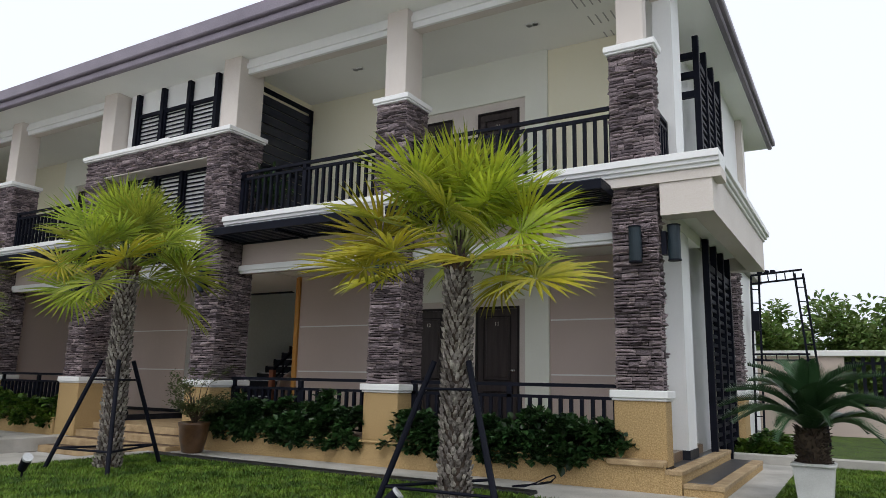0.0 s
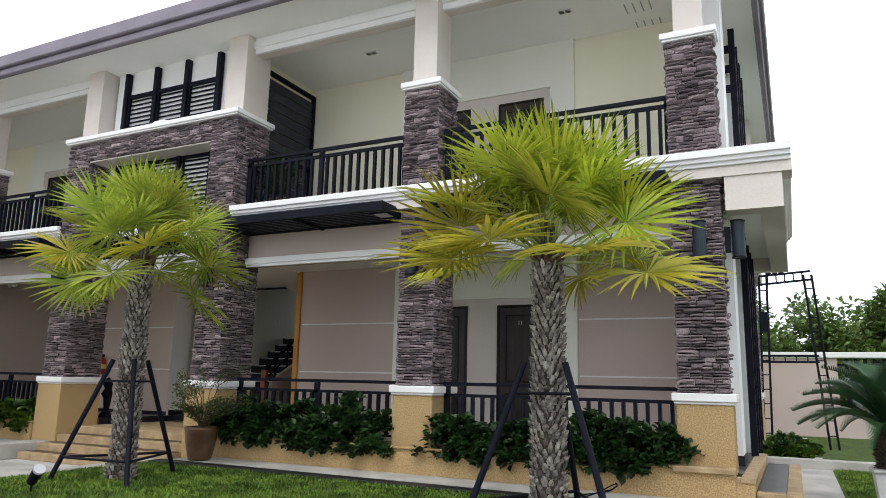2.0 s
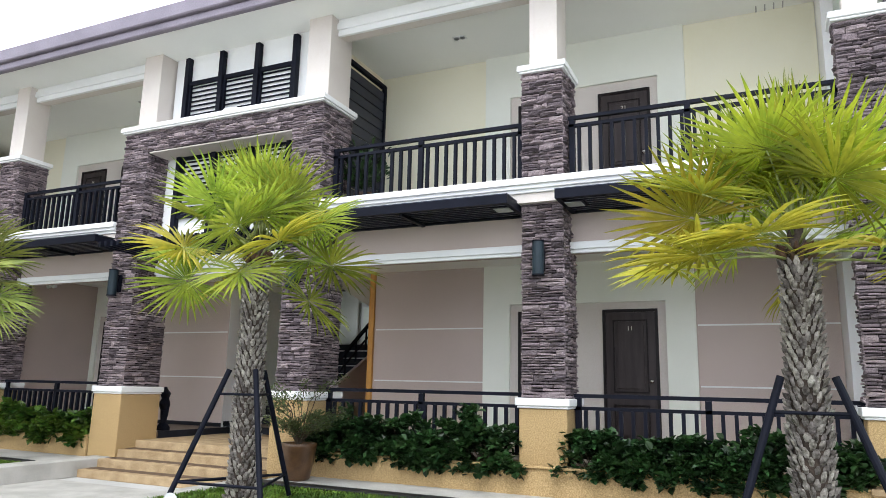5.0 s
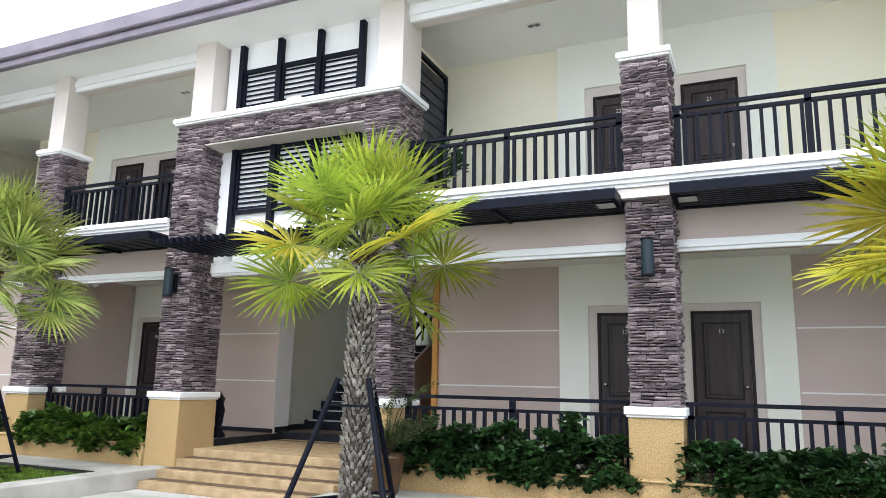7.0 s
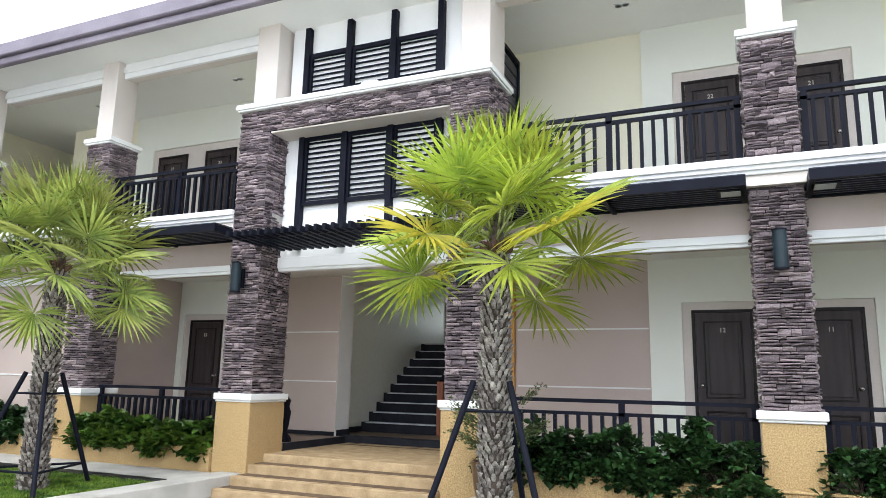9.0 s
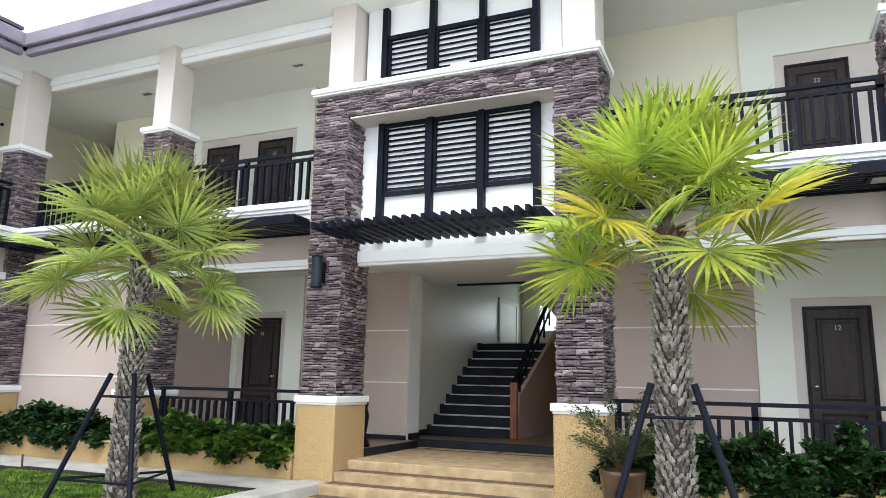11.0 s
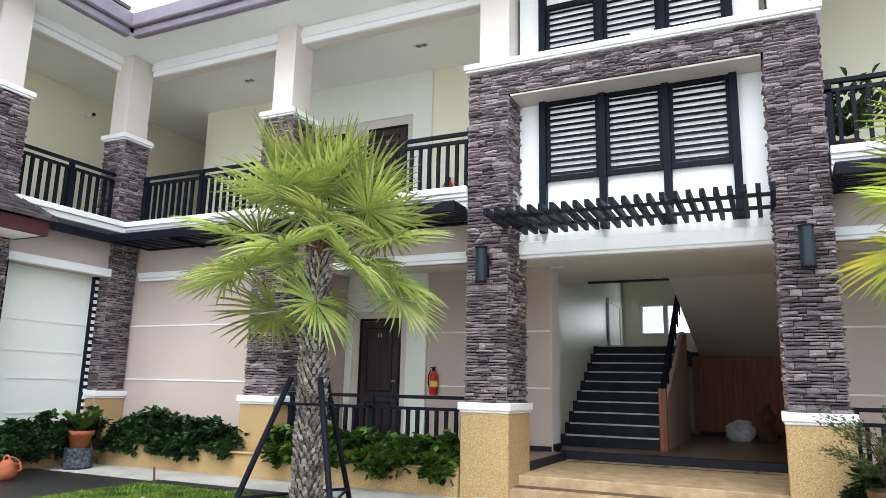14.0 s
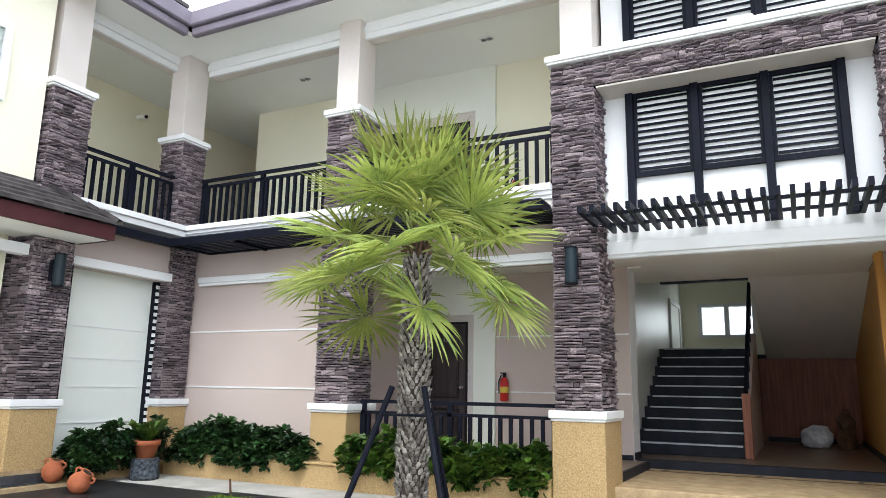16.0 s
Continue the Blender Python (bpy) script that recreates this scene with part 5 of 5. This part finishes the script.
for x, y, z, tilt in ((-18.95, 6.2, 0.161, 12), (-18.3, 6.05, 0.02, 35)):
    j = thing("clay_jar", "small round terracotta jar lying on the porch step", "jar", "clay jars", "", (x, y, z if z > 0.1 else LAWN + 0.01))
    jb = part("body", lathe(bmesh.new(), [(0.07, 0.0), (0.13, 0.06), (0.15, 0.14), (0.12, 0.22), (0.075, 0.26), (0.095, 0.30), (0.08, 0.30), (0.06, 0.26)], 22), TERRACOTTA, j, smooth=True)
    jb.matrix_basis = pose(0, 0, 0.02, 0, tilt, 30) @ Matrix.Scale(0.9, 4)
    # solid disc in soil colour stands for the shade inside the closed neck
    part("mouth_shade", lathe(bmesh.new(), [(0.058, 0.296), (0.058, 0.302)], 18), SOIL, jb, "dark disc for the shade inside the jar's neck")
    for side in (-1, 1):
        lug = bmesh.new()
        for a, b in (((0.12, 0, 0.20), (0.15, 0, 0.25)), ((0.15, 0, 0.25), (0.13, 0, 0.285)), ((0.13, 0, 0.285), (0.085, 0, 0.285))):
            bar(lug, (side * a[0], a[1], a[2]), (side * b[0], b[1], b[2]), 0.014, 8)
        part("handle", lug, TERRACOTTA, jb)

# ---- lamps and small fixtures ----
def wall_lantern(x, y, z, turn, nm="wall_lamp"):
    w = thing(nm, "dark teal cylindrical wall lamp on the stone column", "wall lamp", "wall lamps", "", (x, y, z))
    w.rotation_euler = (0, 0, radians(turn))
    part("backplate", boxes((-0.05, 0.05, -0.03, 0.03, -0.14, 0.14), bevel=0.004), METAL, w)
    bm = bmesh.new()
    bar(bm, (0, -0.11, -0.2), (0, -0.11, 0.2), 0.072, 20)
    part("shade", bm, LANTERN, w)
    part("trim", bar(bmesh.new(), (0, -0.11, -0.215), (0, -0.11, -0.2), 0.078, 20), METAL, w)
    part("trim", bar(bmesh.new(), (0, -0.11, 0.2), (0, -0.11, 0.215), 0.078, 20), METAL, w)


for x, y in ((-5.58, 8.17), (-1.92, 8.17), (-9.15, 8.05), (-12.68, 8.05)):
    wall_lantern(x, y, 2.86 if y > 8.1 else 2.83, 0)
wall_lantern(-1.645, 8.34, 2.9, 90)
wall_lantern(-19.10, 6.0, 2.85, 90)


def downlight(x, y, z):
    d = thing("downlight", "white twin downlight with grey lamps in the ceiling", "ceiling light", "downlights", "", (x, y, z))
    part("plate", boxes((-0.115, 0.115, -0.065, 0.065, -0.008, 0.0), bevel=0.003), WHITE, d)
    for o in (-0.052, 0.052):
        part("ring", lathe(bmesh.new(), [(0.043, -0.02), (0.048, -0.012), (0.048, -0.008), (0.036, -0.008), (0.036, -0.02)], 18, (o, 0, 0)), VENT, d)
        part("lamp", lathe(bmesh.new(), [(0.035, -0.0085), (0.018, -0.016)], 14, (o, 0, 0)), GREYLENS, d)


for x in (-3.9, -7.4, -14.5, -18.1):
    downlight(x, 9.68, CEIL2)
for x in (-7.4, -3.7, -14.5):
    downlight(x, 9.7, CEIL1)
downlight(-11.0, 9.67, CEIL1 - 0.02)
vents = thing("ceiling_vent", "slotted vents in the gallery ceiling", "ceiling vent", "", "structure")
for i in range(4):
    for j in range(3):
        part("slot", boxes((-3.1 + 0.12 * i + 0.06 * j, -3.08 + 0.12 * i + 0.06 * j, 9.25 + 0.6 * j, 9.55 + 0.6 * j, CEIL2 - 0.006, CEIL2)), VENT, vents)
fl = thing("floodlight", "small white floodlight on the stone portal coping", "floodlight", "", "", (-10.72, 8.2, 5.53))
part("body", boxes((-0.14, 0.14, -0.07, 0.07, 0.03, 0.09), bevel=0.015), WHITE, fl)
part("bracket", boxes((-0.04, 0.04, -0.03, 0.03, 0, 0.032)), WHITE, fl)
cctv = thing("security_camera", "small white security camera on the gallery wall", "security camera", "", "", (-21.6, 9.0, 6.5))
part("bracket", boxes((0, 0.09, -0.03, 0.03, -0.03, 0.03)), WHITE, cctv)
part("body", bar(bmesh.new(), (0.09, 0, 0.0), (0.3, -0.05, -0.05), 0.045, 14), WHITE, cctv)
part("lens", bar(bmesh.new(), (0.301, -0.05, -0.05), (0.312, -0.053, -0.053), 0.035, 14), METAL, cctv)
em = thing("emergency_light", "white twin-head emergency light under the corridor ceiling", "emergency light", "", "", (-15.77, 9.2, CEIL1))
part("case", boxes((-0.13, 0.13, -0.04, 0.04, -0.16, -0.04), bevel=0.008), WHITE, em)
part("hanger", boxes((-0.015, 0.015, -0.015, 0.015, -0.041, 0)), WHITE, em)
for x in (-0.08, 0.08):
    part("head", bar(bmesh.new(), (x, -0.04, -0.19), (x, -0.1, -0.2), 0.03, 12, 0.045), WHITE, em)
for k in range(9):
    slab = thing("stepping_stone", "pale concrete stepping stone set in the side lawn", "stepping stone", "stepping stones", "", (-0.95 - 0.02 * k, 12.75 + 0.75 * k, LAWN + 0.03))
    part("slab", boxes((-0.24, 0.24, -0.12, 0.12, -0.03, 0.025), bevel=0.008), CONCRETE, slab)
ex = thing("fire_extinguisher", "red fire extinguisher hung on the rose wall", "fire extinguisher", "", "", (-14.55, BACK - 0.08, 1.24))
part("cylinder", lathe(bmesh.new(), [(0.055, 0), (0.068, 0.02), (0.068, 0.3), (0.045, 0.35), (0.022, 0.37)], 20), RED, ex, smooth=True)
part("valve", boxes((-0.02, 0.02, -0.02, 0.02, 0.371, 0.42), (-0.06, 0.03, -0.012, 0.012, 0.421, 0.44)), METAL, ex)
bm = bmesh.new()
for a, b in (((-0.05, 0, 0.40), (-0.09, -0.01, 0.3)), ((-0.09, -0.01, 0.3), (-0.085, -0.01, 0.12))):
    bar(bm, a, b, 0.01, 8)
part("hose", bm, METAL, ex)
part("label", lathe(bmesh.new(), [(0.0695, 0.13), (0.0695, 0.22)], 20), YELLOW, ex)
sl = thing("spotlight", "small black garden spotlight with a pale lens on a stake", "spotlight", "garden spotlights", "", (-7.82, 4.62, LAWN))
part("stake", bar(bmesh.new(), (0, 0, -0.02), (0, 0, 0.12), 0.012, 8), METAL, sl)
part("head", bar(bmesh.new(), (-0.01, 0, 0.1), (0.12, -0.03, 0.22), 0.045, 14, 0.055), METAL, sl)
part("lens", bar(bmesh.new(), (0.121, -0.03, 0.221), (0.14, -0.034, 0.238), 0.056, 14), GREYLENS, sl, "pale lens")
copy_thing(sl, pose(-14.6, 4.75, LAWN, 0, 0, 20))
copy_thing(sl, pose(-3.25, 5.0, LAWN, 0, 0, 40))
copy_thing(ex, pose(-14.35, BACK - 0.08, UPPER + 0.55))
shrub(-18.95, 7.95, 0.16, 0.62, 0.34, 210, SHRUB, "planter shrubs", 0.13, 90, "broad_leaf_plant", "broad-leaved dark plant in the planter corner")
up = thing("gallery_plant", "dark leafy potted plant on the gallery behind the railing", "potted plant", "", "", (-8.62, 8.95, UPPER))
part("pot", lathe(bmesh.new(), [(0.12, 0), (0.15, 0.03), (0.18, 0.28), (0.19, 0.3), (0.16, 0.3)], 20), POTGLAZE, up, smooth=True)
def gallery_leaf(rng):
    a, t = rng.uniform(0, math.tau), rng.random()
    d = Vector((math.cos(a), math.sin(a) * 0.7, rng.uniform(0.4, 1.6)))
    return Vector((0, -0.1, 0.35)) + d * 0.42 * t, d
part("leaves", leaf_cloud(420, gallery_leaf, 0.12, 15, SHRUB), SHRUB, up, kind="stuff")
cb = thing("garden_cable", "thin black garden cable looped beside the planter", "cable", "", "", (-3.05, 7.6, LAWN))
loop = bmesh.new()
turns = [Vector((0.25 * math.sin(q * 0.55) * (1 - q / 24), 0.30 * math.cos(q * 0.4) + 0.02 * q, 0.012 + 0.12 * max(0.0, math.sin(q * 0.5)) ** 2)) for q in range(18)]
for a, b in zip(turns, turns[1:]):
    bar(loop, a, b, 0.008, 6)
part("cord", loop, METAL, cb)
st = thing("marker_stake", "thin dark stake in the lawn's edge", "stake", "", "", (-16.6, 6.9, LAWN))
part("rod", bar(bmesh.new(), (0, 0, -0.02), (-0.05, 0.02, 0.2), 0.014, 8), DARKWOOD, st)

# under the stairs: a bag and a carved stump
bg1 = thing("plastic_bag", "crumpled white plastic bag on the hall floor", "bag", "", "", (-10.2, 15.4, FLOOR))
bm = bmesh.new()
bmesh.ops.create_icosphere(bm, subdivisions=4, radius=0.26)
for v in bm.verts:
    n = noise.noise(v.co * 7.0) * 0.08 + abs(noise.noise(v.co * 14.0)) * 0.09
    v.co = v.co * (1 + n * 2.2)
    v.co.z = max(-0.18, v.co.z * 0.85) + 0.18
part("sack", bm, BAG, bg1)
ws = thing("wood_stump", "weathered brown carved wood stump on the hall floor", "wood carving", "", "", (-9.72, 15.2, FLOOR))
bm = lathe(bmesh.new(), [(0.15, 0), (0.17, 0.15), (0.13, 0.35), (0.16, 0.5), (0.09, 0.62), (0.04, 0.72)], 14)
for v in bm.verts:
    v.co += Vector((noise.noise(v.co * 6.0), noise.noise(v.co * 6.0 + Vector((9, 0, 0))), 0)) * 0.06
part("block", bm, DARKWOOD, ws)
bm = lathe(bmesh.new(), [(0.09, 0), (0.1, 0.05), (0.045, 0.14), (0.07, 0.26), (0.05, 0.34), (0.09, 0.44), (0.06, 0.53), (0.085, 0.62), (0.05, 0.69), (0.03, 0.73)], 14)
for v in bm.verts:
    v.co += Vector((noise.noise(v.co * 8.0), noise.noise(v.co * 8.0 + Vector((5, 0, 0))), 0)) * 0.05
bs = tagged(new("statue", as_mesh("statue", bm, METAL)), "small black carved ornament beside the porch pedestal", "ornament")
bs.location = (-12.6, 9.2, FLOOR)

# ---- boundary wall, fence, scaffold and trees ----
solid("boundary_wall", boxes((-8, -0.1, 20.0, 20.15, DRIVE, 2.05)), PINK, "rose-beige boundary wall", "wall")
solid("trim_boundary", boxes((-8, 18, 19.92, 20.23, 2.05, 2.19), bevel=0.01), WHITE, "white coping of the boundary wall", "trim")
solid("boundary_wall_low", boxes((-0.1, 18, 20.0, 20.15, DRIVE, 0.85)), PINK, "low rose-beige boundary wall", "wall")
fence = thing("picket_fence", "black steel picket fence on the boundary wall", "fence", "", "structure")
part("rail", boxes((-0.1, 18, 20.03, 20.07, 1.85, 1.91)), METAL, fence)
part("rail", boxes((-0.1, 18, 20.03, 20.07, 0.95, 1.0)), METAL, fence)
pk = boxes((-0.04, 0.04, 20.0, 20.029, 0.87, 2.03))
pk = as_mesh("picket", pk, METAL)
for k in range(85):
    o = part("picket", pk, METAL, fence)
    o.location.x = 0.1 + 0.2 * k
sc = thing("scaffold_frame", "black tubular scaffold frame with lamps on its top", "scaffold", "", "", (0, 0, LAWN))
def ladder(bm, a, b, off, n):
    a, b, off = Vector(a), Vector(b), Vector(off)
    bar(bm, a, b, 0.022, 6)
    bar(bm, a + off, b + off, 0.022, 6)
    for k in range(1, n):
        p = a.lerp(b, k / n)
        bar(bm, p, p + off, 0.012, 5)
part("left_leg", (lambda bm: (ladder(bm, (-1.68, 15.8, 0), (-1.6, 15.8, 3.45), (0.14, 0.1, 0), 12), bm)[1])(bmesh.new()), METAL, sc)
part("right_leg", (lambda bm: (ladder(bm, (-0.52, 15.8, 0), (-0.78, 15.8, 3.45), (0.15, 0.05, 0), 12), bm)[1])(bmesh.new()), METAL, sc)
part("top_truss", (lambda bm: (ladder(bm, (-1.6, 15.8, 3.45), (-0.64, 15.8, 3.52), (0, 0.1, -0.16), 6), bm)[1])(bmesh.new()), METAL, sc)
part("cross_truss", (lambda bm: (ladder(bm, (-1.62, 15.8, 1.82), (-0.6, 15.8, 1.82), (0, 0.05, -0.12), 5), bm)[1])(bmesh.new()), METAL, sc)
for x in (-1.42, -1.3, -1.18):
    part("lamp", boxes((x - 0.05, x + 0.05, 15.72, 15.86, 3.46, 3.54), bevel=0.01), METAL, sc)
part("box", boxes((-1.62, -1.48, 15.7, 15.8, 2.3, 2.7)), METAL, sc)


def tree(x, y, h, spread, seed):
    rng0 = random.Random(seed)
    t = thing("tree", "broad green tree beyond the boundary wall", "tree", "trees beyond the wall", "", (x, y, DRIVE))
    bm = bmesh.new()
    bar(bm, (0, 0, -0.1), (0.1, 0, h * 0.5), 0.16, 8, 0.1)
    cl = []
    for k in range(60):
        a = rng0.uniform(0, math.tau)
        rr = spread * math.sqrt(rng0.random())
        c = Vector((rr * math.cos(a), rr * math.sin(a), h * rng0.uniform(0.3, 1.0) * (1 - 0.35 * (rr / spread) ** 2)))
        cl.append((c, rng0.uniform(0.3, 0.75)))
        if k < 9:
            bar(bm, (0.05, 0, h * 0.35), c, 0.05, 5, 0.02)
    part("trunk", bm, TWIG, t)
    def place(rng):
        c, rad = rng.choice(cl)
        v = Vector((rng.gauss(0, 1), rng.gauss(0, 1), rng.gauss(0, 0.8))).normalized() * rad * rng.random() ** 0.4
        return c + v, v
    part("crown", leaf_cloud(8500, place, 0.21, seed, FARLEAF), FARLEAF, t, kind="stuff")


for k in range(11):
    rr = random.Random(300 + k)
    tree(-3.2 + 2.1 * k + rr.uniform(-0.4, 0.4), 25 + rr.uniform(-1.5, 2), 4.3 + rr.uniform(-0.5, 0.9) + 0.08 * k, 1.9, 300 + k)
solid("hedge_far", boxes((-30, 60, 31, 31.6, DRIVE, 2.6)), FARLEAF, "far green hedge", "hedge", "structure")
